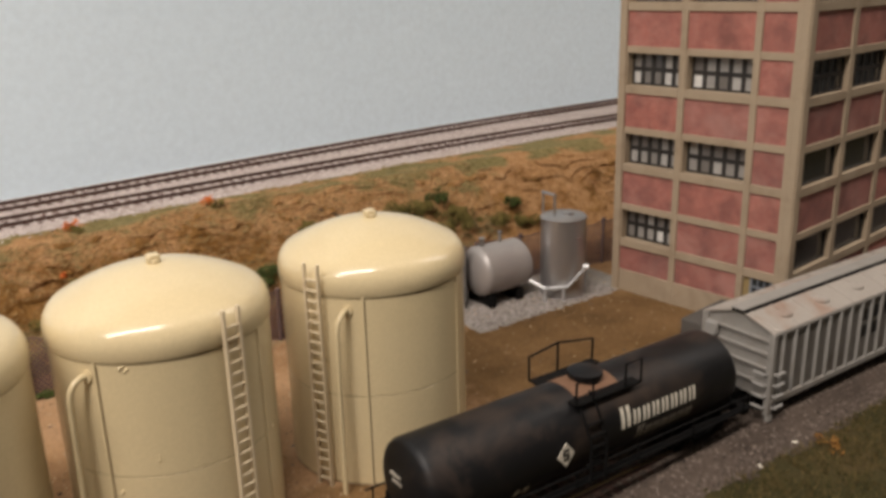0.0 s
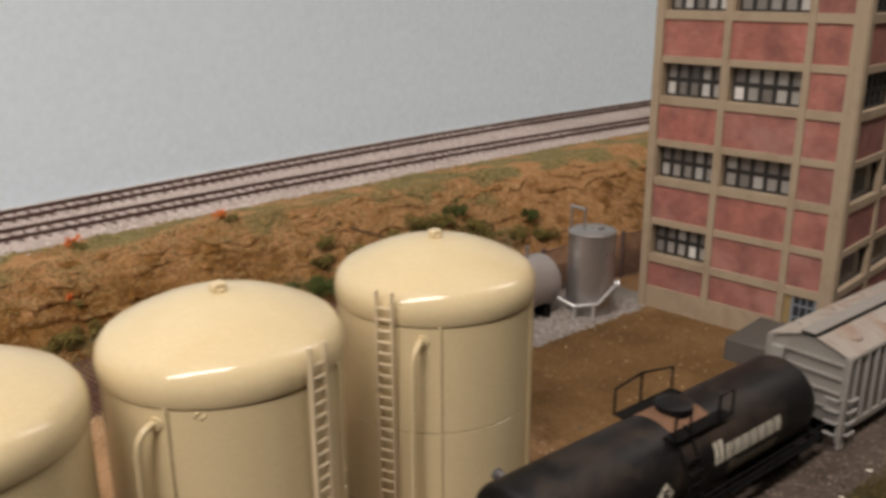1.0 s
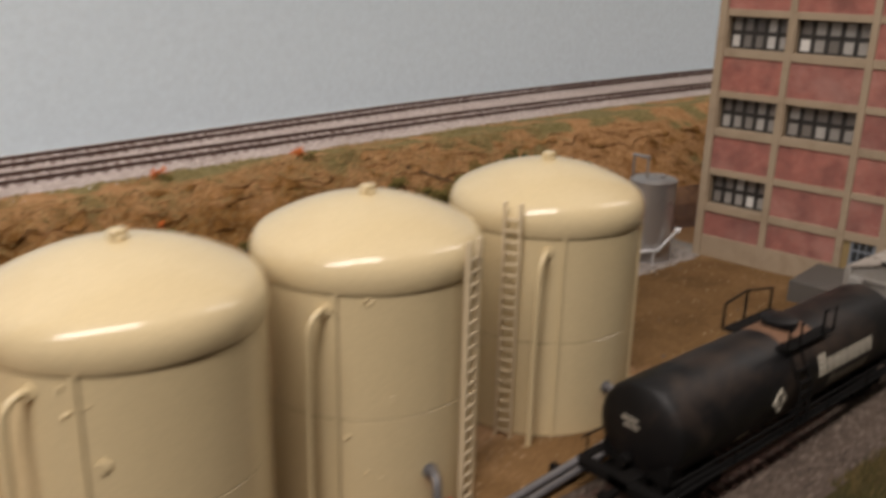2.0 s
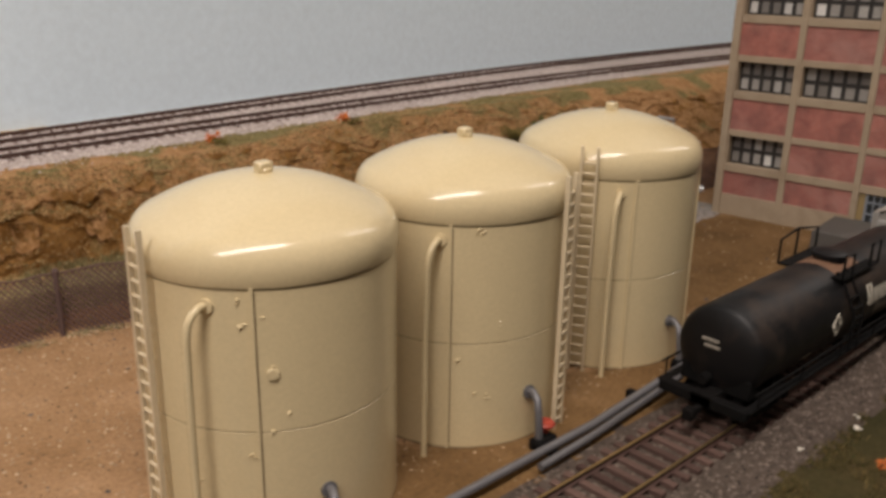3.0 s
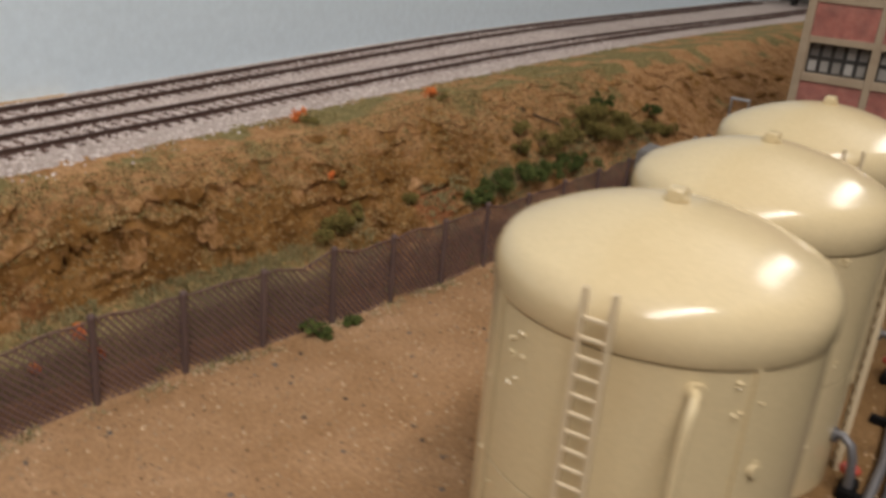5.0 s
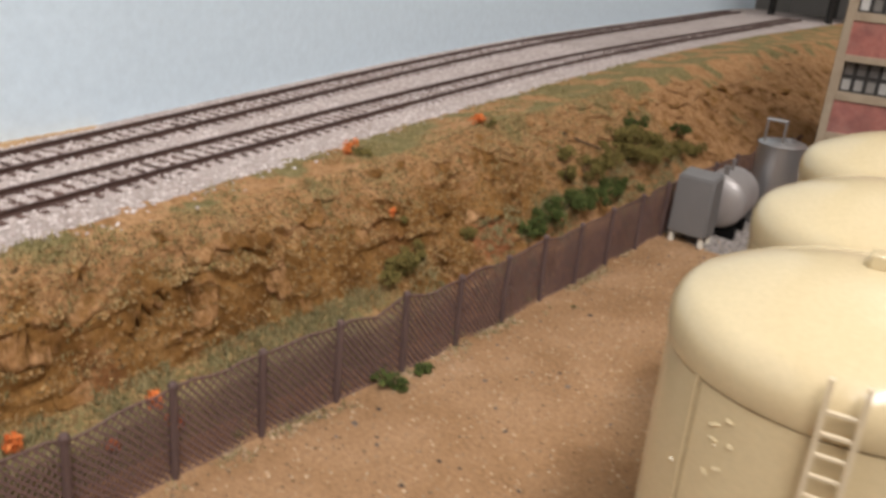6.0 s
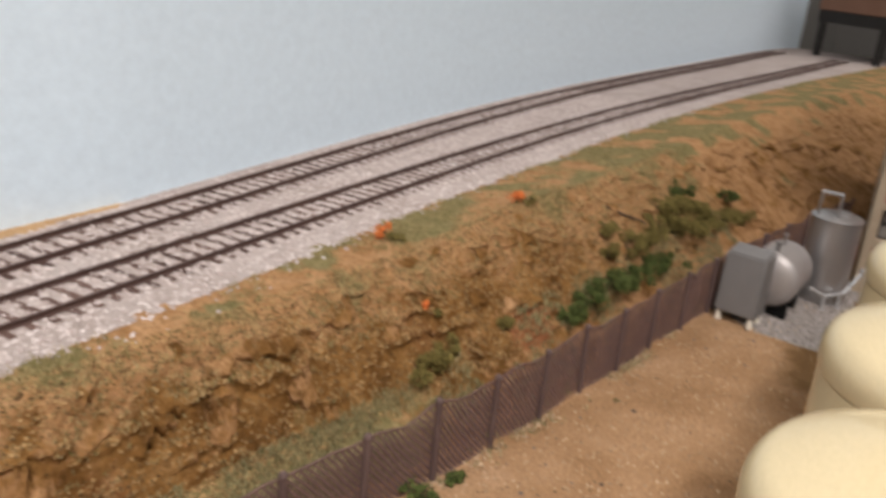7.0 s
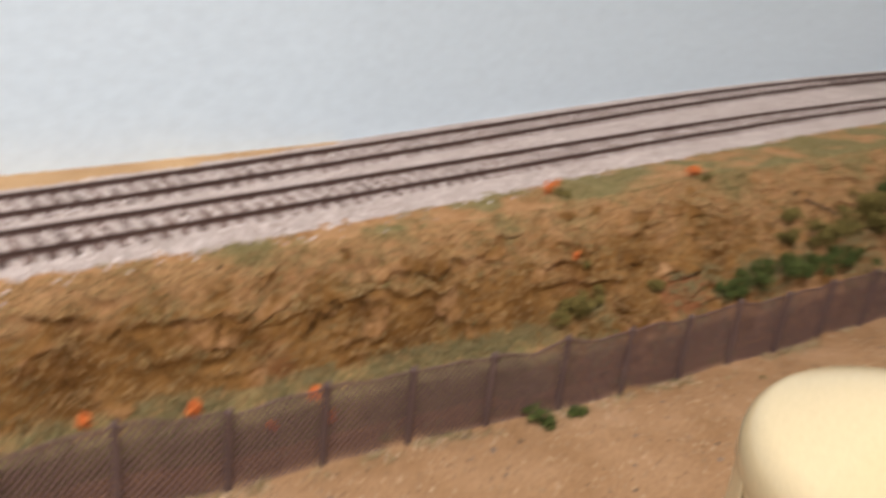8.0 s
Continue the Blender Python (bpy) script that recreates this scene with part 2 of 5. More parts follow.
SILVER = paint("silver_paint", (0.43, 0.41, 0.40), (0.29, 0.265, 0.25), rough=0.36, metal=0.75, big=35, fine=900, wear=0.6, relief=0.04)
GREY_BOX = paint("grey_primer", (0.175, 0.163, 0.155), (0.23, 0.215, 0.205), rough=0.6, big=60, fine=1400, relief=0.12)
PIPE = paint("grey_pipe", (0.15, 0.145, 0.15), (0.10, 0.085, 0.075), rough=0.42, metal=0.3, relief=0.02)
RED = paint("red_valve", (0.42, 0.055, 0.03), (0.25, 0.04, 0.02), rough=0.5)
WHITE = paint("white_lettering", (0.62, 0.57, 0.47), (0.40, 0.33, 0.25), rough=0.7, big=300, wear=0.8, relief=0.0)
FADED = paint("faded_lettering", (0.30, 0.265, 0.215), (0.06, 0.05, 0.045), rough=0.7, big=200, wear=0.9, relief=0.0)
WHITE_FT = paint("cream_foot", (0.72, 0.66, 0.55), (0.5, 0.42, 0.3), rough=0.6)
FENCE = paint("brown_fence_wire", (0.135, 0.074, 0.062), (0.22, 0.125, 0.095), rough=0.75, big=40, relief=0.0)
POST = paint("dusty_fence_post", (0.105, 0.064, 0.056), (0.19, 0.125, 0.105), rough=0.8, big=60, relief=0.0)
PLATE = paint("dark_grey_platform", (0.09, 0.08, 0.07), (0.14, 0.12, 0.10), rough=0.85, big=50)
LEAF_DK = varied("dark_green_foliage", (0.022, 0.034, 0.008), (0.115, 0.135, 0.034))
LEAF_OL = varied("olive_foliage", (0.06, 0.05, 0.012), (0.25, 0.19, 0.055))
LEAF_OR = varied("orange_foliage", (0.50, 0.10, 0.02), (0.80, 0.26, 0.07))
LEAF_OC = varied("ochre_foliage", (0.14, 0.06, 0.012), (0.38, 0.19, 0.05))
BLADE = varied("grass_blade", (0.15, 0.14, 0.045), (0.48, 0.36, 0.18))
BLADE_GN = varied("green_grass_blade", (0.13, 0.125, 0.05), (0.40, 0.33, 0.17))
BLADE_FR = varied("front_grass_blade", (0.035, 0.042, 0.012), (0.19, 0.13, 0.05))
ROCK = varied("brown_rock", (0.075, 0.042, 0.015), (0.46, 0.29, 0.125))
TWIG = paint("dead_twig", (0.085, 0.05, 0.026), (0.15, 0.095, 0.055), rough=0.9)


def brick_mat(name):
    m, nt, b, tc = node_mat(name)
    br = nt.nodes.new("ShaderNodeTexBrick")
    br.inputs["Scale"].default_value = 1.0
    br.inputs["Brick Width"].default_value, br.inputs["Row Height"].default_value = 2.6 * MM, 0.86 * MM
    br.inputs["Mortar Size"].default_value = 0.11 * MM
    br.inputs["Color1"].default_value, br.inputs["Color2"].default_value = (0.40, 0.145, 0.115, 1), (0.32, 0.105, 0.085, 1)
    br.inputs["Mortar"].default_value = (0.43, 0.24, 0.20, 1)
    nt.links.new(tc.outputs["UV"], br.inputs["Vector"])
    oi = nt.nodes.new("ShaderNodeObjectInfo")
    f = noise_tex(nt, tc.outputs["Object"], 55, 5, 0.65)
    k = ramp(nt, f, [(0.42, (0, 0, 0)), (0.68, (0.8,) * 3)])
    col = mixc(nt, k, br.outputs["Color"], (0.17, 0.08, 0.07))
    k2 = ramp(nt, noise_tex(nt, tc.outputs["Object"], 38, 4, 0.6, 0.5), [(0.5, (0, 0, 0)), (0.72, (0.5,) * 3)])
    col = mixc(nt, k2, col, (0.46, 0.26, 0.22))
    tone = ramp(nt, oi.outputs["Random"], [(0.0, (0.72, 0.70, 0.72)), (0.5, (1, 1, 1)), (1.0, (1.12, 1.02, 0.98))])
    nt.links.new(mixc(nt, 1.0, col, tone, "MULTIPLY"), b.inputs["Base Color"])
    b.inputs["Roughness"].default_value = 0.8
    b.inputs["Specular IOR Level"].default_value = 0.25
    bump(nt, b, br.outputs["Fac"], -0.12)
    return m


BRICK = brick_mat("red_brick")


def pane_mat(name, stops):
    m, nt, b, tc = node_mat(name)
    oi = nt.nodes.new("ShaderNodeObjectInfo")
    col = ramp(nt, oi.outputs["Random"], stops)
    n = noise_tex(nt, tc.outputs["Object"], 500, 3, 0.6)
    nt.links.new(mixc(nt, 0.5, col, ramp(nt, n, [(0.3, (0.7,) * 3), (0.7, (1.1,) * 3)]), "MULTIPLY"), b.inputs["Base Color"])
    b.inputs["Roughness"].default_value = 0.3
    return m


PANE = pane_mat("grimy_glass", [(0.0, (0.08, 0.07, 0.065)), (0.6, (0.19, 0.17, 0.155)), (1.0, (0.38, 0.36, 0.33))])
PANE_LT = pane_mat("whitewashed_glass", [(0.0, (0.15, 0.135, 0.12)), (0.5, (0.33, 0.31, 0.285)), (1.0, (0.76, 0.74, 0.70))])
GLASS_DK = paint("dark_glass", (0.03, 0.033, 0.035), (0.05, 0.05, 0.05), rough=0.15, relief=0.0)
WALLPAINT = paint("room_wall_paint", (0.16, 0.15, 0.135), (0.13, 0.12, 0.11), rough=0.85, big=3, fine=100, relief=0.0)
CEILPAINT = paint("room_ceiling_paint", (0.78, 0.77, 0.74), (0.74, 0.73, 0.70), rough=0.9, big=3, fine=100, relief=0.0)
CARPET = paint("room_floor", (0.10, 0.09, 0.08), (0.08, 0.07, 0.06), rough=0.95, big=8, fine=300, relief=0.0)
FASCIA = paint("layout_fascia", (0.10, 0.09, 0.07), (0.12, 0.1, 0.08), rough=0.7, big=5)
TUBE_WHITE = paint("fixture_enamel", (0.8, 0.8, 0.78), (0.75, 0.75, 0.73), rough=0.5, relief=0.0)


# ---- the lie of the land ----
def lerp_pts(pts):
    xs, ys = zip(*pts)
    return lambda x: np.interp(x, xs, ys)


fence_y = lerp_pts([(-700, 215), (-400, 192), (-112, 164), (-68, 157), (-41, 154.5), (-10, 151), (20, 147.5), (55, 142), (82, 138.5), (122, 135), (172, 131), (229, 126), (290, 119), (360, 110), (700, 60), (1400, -40)])
crest_y = lerp_pts([(-700, 234), (-400, 214), (-110, 194), (-60, 190), (0, 188), (50, 187), (100, 184), (160, 179), (222, 177), (290, 177), (360, 180), (470, 186), (600, 184), (800, 170), (1400, 60)])
turf_y = lerp_pts([(-700, 240), (-400, 220), (-110, 198), (-60, 197), (-25, 199), (20, 202), (70, 207), (110, 212), (165, 216), (270, 223), (360, 229), (470, 234), (620, 236), (885, 232), (1400, 200)])
_px = np.array([-700, -400, -110, 0, 100, 200, 300, 450, 600, 800, 1000, 1400], float)
_near = np.array([196, 200, 208.7, 219.6, 229.4, 238.4, 245.8, 253.5, 256.9, 256.0, 253.7, 235], float)
_far = np.array([244, 248, 256.3, 272.1, 286.9, 301.1, 314.0, 329.8, 340.7, 348.7, 353.4, 345], float)
_fit_n, _fit_f = np.polyfit(_px / 1000, _near, 6), np.polyfit(_px / 1000, _far, 6)
RAIL_Z = 65.6
near_rail = lambda x: np.polyval(_fit_n, np.asarray(x) / 1000)
far_rail = lambda x: np.polyval(_fit_f, np.asarray(x) / 1000)
back_y = lambda x: far_rail(x) + 13.0 + 0.09 * np.clip(40 - np.asarray(x), 0, 160)
SPUR_Y = -71.5
rise = lambda x: 5.0 * np.clip((np.asarray(x) - 190) / 120, 0, 1)
_prof_s = [0.0, 0.05, 0.12, 0.46, 0.53, 0.65, 0.85, 1.0]
_prof_z = [0.0, 0.14, 0.27, 0.42, 0.52, 0.74, 0.93, 1.0]
_prof_z2 = [0.0, 0.10, 0.20, 0.54, 0.61, 0.72, 0.90, 1.0]


def fbm(x, y, z, octaves=4):
    return noise.fractal(Vector((x, y, z)), 0.8, 2.1, octaves)


def land(x, y):
    """Height of the scenery at a place, before the small roughness."""
    f, c = float(fence_y(x)), float(crest_y(x))
    g = float(rise(x))
    if y <= f:
        z = g
        if y < SPUR_Y - 20:
            z = -0.05 * min(SPUR_Y - 20 - y, 60)
        return z
    toe = float(turf_y(x))
    top = 60.5 + 7.0 * min(max((x - 90) / 60, 0), 1)
    if y < c:
        s, b = (y - f) / (c - f), min(max((x - 60) / 60, 0), 1)
        return g + (top - g) * float((1 - b) * np.interp(s, _prof_s, _prof_z) + b * np.interp(s, _prof_s, _prof_z2))
    if y < toe:
        return top + (y - c) / max(toe - c, 1) * (62.2 - top)
    return 62.0 + min((y - toe) / 14, 1) * 1.4


def zone(x, y, z):
    n = 7 * noise.noise(Vector((x / 14, y / 14, 3.1))) + 3 * noise.noise(Vector((x / 4, y / 4, 9.1)))
    f, c = float(fence_y(x)), float(crest_y(x))
    toe = float(turf_y(x))
    if y > far_rail(x) + 9.5 + 0.1 * n and x < 40:
        return 7
    if y > toe + 0.7 * n:
        return 3
    if y > c - 4 + 1.8 * n:
        return 2
    if y > f + 2:
        s = (y - f) / (c - f)
        return 2 if s < 0.27 + 0.03 * n else 1
    if y < SPUR_Y - 33 + 0.7 * n:
        return 5
    if y < SPUR_Y + 19 + 0.35 * n:
        return 4
    if 262 + max(0.0, y - 92) * 0.5 < x + 0.5 * n and y > 62 + 0.5 * n and x < 380:
        return 6
    return 0


def axis(a, b, core0, core1, fine, coarse):
    v, x = [], a
    while x < b:
        v.append(x)
        x += fine if core0 <= x < core1 else coarse
    return v + [b]


def build_ground():
    xs = axis(-700, 1400, -130, 480, 1.3, 9.0)
    rows = axis(-330, 100, -130, 100, 2.6, 10.0)
    cols = []
    for x in xs:
        f, c, toe, b = float(fence_y(x)), float(crest_y(x)), float(turf_y(x)), float(back_y(x))
        ys = [(-330 + (y + 330) * ((min(f - 24, 100)) + 330) / 430) for y in rows]
        y0 = ys[-1]
        ys += [y0 + (f - y0) * (i + 1) / 12 for i in range(12)]
        ys += [f + (c - f) * (i + 1) / 72 for i in range(72)]
        ys += [c + (toe - c) * (i + 1) / 14 for i in range(14)]
        ys += [toe + (b - toe) * (i + 1) / 22 for i in range(22)]
        cols.append(ys)
    verts, turf, green, clay, dimmed = [], [], [], [], []
    for x, ys in zip(xs, cols):
        f, c, toe = float(fence_y(x)), float(crest_y(x)), float(turf_y(x))
        right = min(max((x - 130) / 80, 0), 1)
        left = min(max((90 - x) / 60, 0), 1)
        for y in ys:
            z, dy = land(x, y), 0.0
            s = (y - f) / (c - f)
            if f + 1 < y < toe + 1:
                steep = (min(s / 0.3, 1.0) if s < 0.85 else max(1 - (s - 0.85) / 0.3 * (1 - 0.45 * right), 0.16 + 0.3 * right))
                cut = 1 - 0.85 * left * min(max((0.52 - s) / 0.08, 0), 1)
                lump = 2.0 * fbm(x / 48, y / 20, z / 26 + 1.3, 3)
                warp = 1.0 * noise.noise(Vector((x / 55, y / 40, 8.0))) + 0.28 * noise.noise(Vector((x / 9, y / 12, 8.8)))
                broken = min(max(noise.noise(Vector((x / 30, z / 7, 2.2))) * 2.8 + 0.15, 0), 1)
                saw = 1 - (z / 6.0 + 2.2 * warp) % 1.0
                shelf = saw ** 2.0 * broken
                cell = noise.voronoi(Vector((x / 5.5, y / 3.2, z / 2.4)))[0]
                chip = noise.voronoi(Vector((x / 2.6, y / 1.8, z / 1.5)))[0]
                crumb = 1.6 * min(cell[1] - cell[0], 0.5) + 1.0 * min(chip[1] - chip[0], 0.6) + 0.7 * abs(noise.noise(Vector((x / 9.0, y / 5.0, z / 4.0)))) + 0.8 * noise.noise(Vector((x / 3.6, y / 2.6, z / 2.2))) + 0.7 * noise.noise(Vector((x / 1.7, y / 1.4, z / 1.3)))
                d = steep * cut * ((1 - 0.4 * right) * lump + 1.1 * shelf) + crumb * (0.28 + 0.72 * steep * cut)
                d *= 0.8
                lean = 0.85 * steep * cut
                z += d * (1 - 0.45 * lean)
                dy = -steep * cut * 1.9 * shelf - 0.8 * lean * d
            elif y <= f + 1:
                z += 0.55 * fbm(x / 30, y / 30, 7.7, 3) + 0.25 * noise.noise(Vector((x / 3.1, y / 3.1, 0.4)))
            else:
                z += 0.3 * noise.noise(Vector((x / 3.0, y / 3.0, 5.0)))
            low = 0.5 * left + (0.30 + 0.18 * right) * (1 - left)
            turf.append(float(np.interp(s, [0, 0.36, 0.48, 0.55, 0.66, 0.76, 1.0], [0.5, low, 0.30 + 0.18 * right, 0.28 + 0.18 * right, 0.34 + 0.14 * right, 0.43 + 0.1 * right, 0.64])))
            patch = noise.noise(Vector((x / 24, y / 16, 12.5)))
            strip = float(np.interp(s, [0, 0.36, 0.54], [0.66, 0.60, 0.1])) * (0.35 + 0.65 * left)
            brow = float(np.interp(s, [0.74, 0.9, 1.1], [0.1, 0.38, 0.48])) * (0.6 + 0.4 * min(max((x - 20) / 60, 0), 1)) + 0.62 * patch
            green.append(max(strip, brow if s > 0.7 else 0.1 + 0.4 * max(patch, 0)))
            clay.append(math.exp(-((x - 130) / 14) ** 2 - ((s - 0.38) / 0.12) ** 2) if abs(x - 133) < 40 else 0.0)
            # paints the weaker light near the siding, tank fronts and building
            dimmed.append(max(min(max((-16 - y) / 28 + 0.5, 0), 1), min(max((x - 222) / 50 + 0.5, 0), 1) * min(max((72 - y) / 34 + 0.5, 0), 1)))
            verts.append((x * MM, (y + dy) * MM, z * MM))
    n = len(cols[0])
    faces, mats = [], []
    for i in range(len(xs) - 1):
        for j in range(n - 1):
            q = (i * n + j, (i + 1) * n + j, (i + 1) * n + j + 1, i * n + j + 1)
            faces.append(q)
            cx, cy = (xs[i] + xs[i + 1]) / 2, (cols[i][j] + cols[i][j + 1] + cols[i + 1][j] + cols[i + 1][j + 1]) / 4
            mats.append(zone(cx, cy, 0))
    me = bpy.data.meshes.new("ground")
    me.from_pydata(verts, [], faces)
    for m in (DIRT, SLOPE, SLOPE, SHOULDER, CINDER, GRASS, GRAVEL, CORK):
        me.materials.append(m)
    cover = me.attributes.new("turf", "FLOAT", "POINT")
    cover.data.foreach_set("value", turf)
    me.attributes.new("green", "FLOAT", "POINT").data.foreach_set("value", green)
    me.attributes.new("dimmed", "FLOAT", "POINT").data.foreach_set("value", dimmed)
    me.attributes.new("clay", "FLOAT", "POINT").data.foreach_set("value", clay)
    me.polygons.foreach_set("material_index", mats)
    me.polygons.foreach_set("use_smooth", [True] * len(faces))
    me.update()
    return tagged(new("ground", me), "brown dirt yard below a grassy earth embankment", "ground", kind="structure")


GROUND = build_ground()


def surf(x, y):
    """Height of the built ground under a place."""
    hit, p, n, i = GROUND.ray_cast(Vector((x * MM, y * MM, 0.5)), Vector((0, 0, -1)))
    return p.z / MM if hit else land(x, y)


# ---- backdrop and room ----
def build_backdrop():
    bm = bmnew()
    xs = [-700 + 20 * i for i in range(106)]
    lines = []
    for x in xs:
        y = float(back_y(x))
        lines.append([bm.verts.new(c) for c in ((x, y, 55), (x, y, 700), (x, y + 6, 700), (x, y + 6, 55))])
    for a, b in zip(lines, lines[1:]):
        for k in range(4):
            bm.faces.new((a[k], b[k], b[(k + 1) % 4], a[(k + 1) % 4]))
    bm.faces.new(lines[0])
    bm.faces.new(lines[-1][::-1])
    return tagged(part("backdrop", bm, BACKDROP), "plain pale grey-blue painted sky backdrop behind the tracks", "backdrop", kind="structure")


build_backdrop()


def build_room():
    bm = bmnew()
    box(bm, -1500, -1400, -1020, 2150, 480, -1000)
    tagged(part("floor", bm, CARPET), "plain dark room floor under the layout", "floor", kind="structure")
    bm = bmnew()
    box(bm, -1500, -1400, 1500, 2150, 480, 1540)
    tagged(part("ceiling", bm, CEILPAINT), "plain white room ceiling", "ceiling", kind="structure")
    for name, q in (("wall_north", (-1500, 440, -1000, 2150, 480, 1500)), ("wall_south", (-1500, -1400, -1000, 2150, -1360, 1500)),
                    ("wall_west", (-1500, -1360, -1000, -1460, 440, 1500)), ("wall_east", (2110, -1360, -1000, 2150, 440, 1500))):
        bm = bmnew()
        box(bm, *q)
        tagged(part(name, bm, WALLPAINT), "plain painted room wall", "wall", kind="structure")
    for name, q in (("fascia_front", (-700, -342, -1000, 1400, -331, -9)), ("fascia_west", (-712, -342, -1000, -701, 340, 1)), ("fascia_east", (1401, -342, -1000, 1412, 340, 1)), ("fascia_back", (-700, 330, -1000, 1400, 340, 40))):
        bm = bmnew()
        box(bm, *q, 2)
        tagged(part(name, bm, FASCIA), "dark board closing the side of the layout down to the floor", "fascia", kind="structure")


build_room()


def build_fixture(x, y, length, down, up):
    """A strip light hung from the ceiling on two rods; its tubes shine down and up."""
    t = thing("strip_light", x * 1000, y * 1000, 1000, "white fluorescent strip light hung from the ceiling", "ceiling light", "ceiling lights")
    h = length * 500
    part("housing", box(bmnew(), -h, -60, -70, h, 60, -20, 4), TUBE_WHITE, t)
    for dx in (-0.7 * h, 0.7 * h):
        part("rod", tube(bmnew(), [(dx, 0, -25), (dx, 0, 501)], 5, 8), TUBE_WHITE, t)
    warm = (1.0, 0.95, 0.87)
    lamp("tube_light", (x, y, 0.91), (x, y, 0.0), length, 0.1, down, warm).matrix_world = pose(x, y, 0.925)
    lamp("tube_uplight", (x, y, 0.99), (x, y, 1.5), length, 0.1, up, warm).matrix_world = pose(x, y, 0.985, 180)


build_fixture(-0.62, -0.33, 1.25, 16.0, 12.0)
build_fixture(1.35, -0.30, 1.25, 4.5, 9.5)


# ---- storage tanks ----
TANK_R, SEAM_Z, MID_Z = 36.4, 77.8, 37.6


def polar(r, deg, z):
    return (r * math.cos(radians(deg)), r * math.sin(radians(deg)), z)


def build_tank(x, y, ladder, pipe, seams, outlet, label, seed, glue=(), lugs=0, cover=False, lad_top=89.5):
    rng = random.Random(seed)
    t = thing("storage_tank", x, y, 0, label, "storage tank", "storage tanks in a row")
    bm = bmnew()
    lathe(bm, [(0, -1.5), (TANK_R, -1.5), (TANK_R, MID_Z - 0.25), (TANK_R - 0.35, MID_Z), (TANK_R, MID_Z + 0.25), (TANK_R, SEAM_Z - 1.5), (TANK_R - 0.8, SEAM_Z - 1.4), (TANK_R - 0.8, SEAM_Z), (0, SEAM_Z)], 96)
    part("shell", bm, CREAM, t)
    bm = bmnew()
    prof = [(0, SEAM_Z - 0.9), (TANK_R + 0.35, SEAM_Z - 0.9), (TANK_R + 0.55, SEAM_Z - 0.5), (TANK_R + 0.65, SEAM_Z + 3.0)]
    for i in range(1, 9):
        a = radians(i * 68 / 8)
        prof.append((TANK_R + 0.65 - 7.5 * (1 - math.cos(a)) / 1.0, SEAM_Z + 3.0 + 8.4 * math.sin(a)))
    r0, z0 = prof[-1]
    for i in range(1, 13):
        f = 1 - i / 12
        prof.append((r0 * f, z0 + 8.8 * (1 - f * f)))
    lathe(bm, prof, 96)
    part("dome", bm, CREAM, t)
    bm = bmnew()
    box(bm, -2.2, -1.9, 97.0, 2.2, 1.9, 100.3, 0.5)
    box(bm, -1.2, -2.6, 96.8, 1.2, 2.6, 98.6, 0.3)
    part("vent_cap", bm, CREAM, t, "square cream vent cap")
    # ladder
    lad = part("ladder", side_rail(ladder, -1, lad_top), CREAM_DK, t, "narrow cream ladder")
    part("side_rail", side_rail(ladder, 1, lad_top), CREAM_DK, lad)
    bm = bmnew()
    tube(bm, [(0, -2.7, 0), (0, 2.7, 0)], 0.5, 6)
    rung = to_mesh("rung", bm, CREAM_DK)
    z = 2.5
    while z < lad_top - 5.0:
        r = part("rung", rung, None, lad)
        r.matrix_parent_inverse = Matrix.Identity(4)
        q = polar(TANK_R + 3.0, ladder, z)
        r.matrix_basis = pose(q[0] * MM, q[1] * MM, z * MM, 0, 0, ladder)
        z += 4.05
    # overflow pipe: out of the shell, over and down to the ground
    bm = bmnew()
    tube(bm, [polar(TANK_R - 1.5, pipe, 72.0), polar(TANK_R + 2.2, pipe - 1, 72.2), polar(TANK_R + 4.4, pipe - 2, 71.0), polar(TANK_R + 5.6, pipe - 3, 68.6),
              polar(TANK_R + 6.0, pipe - 3.5, 65), polar(TANK_R + 6.2, pipe - 4, 40), polar(TANK_R + 6.6, pipe - 4, -1)], 1.05, 10)
    tube(bm, [polar(TANK_R - 0.4, pipe, 72.0), polar(TANK_R + 0.7, pipe, 72.0)], 2.0, 12)
    part("overflow_pipe", bm, CREAM, t)
    # upright seams
    for a in seams:
        bm = bmnew()
        u = Vector((math.cos(radians(a)), math.sin(radians(a)), 0))
        w = Vector((-u.y, u.x, 0))
        v = []
        for zz in (0.3, SEAM_Z - 0.4):
            for s, d in ((-0.5, -0.2), (0.5, -0.2), (0.5, 0.65), (-0.5, 0.65)):
                q = u * (TANK_R + d) + w * s
                v.append(bm.verts.new((q.x, q.y, zz)))
        for k in range(4):
            bm.faces.new((v[k], v[(k + 1) % 4], v[4 + (k + 1) % 4], v[4 + k]))
        bm.faces.new(v[:4])
        bm.faces.new(v[4:])
        part("seam_strip", bm, CREAM, t)
        bm = bmnew()
        q = polar(TANK_R - 0.12, a + 1.05, 0)
        box(bm, -0.25, -0.2, 0.3, 0.25, 0.2, SEAM_Z - 2)
        bmesh.ops.rotate(bm, verts=bm.verts[:], cent=(0, 0, 0), matrix=Matrix.Rotation(radians(a), 3, "Z"))
        bmesh.ops.translate(bm, verts=bm.verts[:], vec=(q[0], q[1], 0))
        part("seam_grime", bm, WASH, t, "brown grime along the seam")
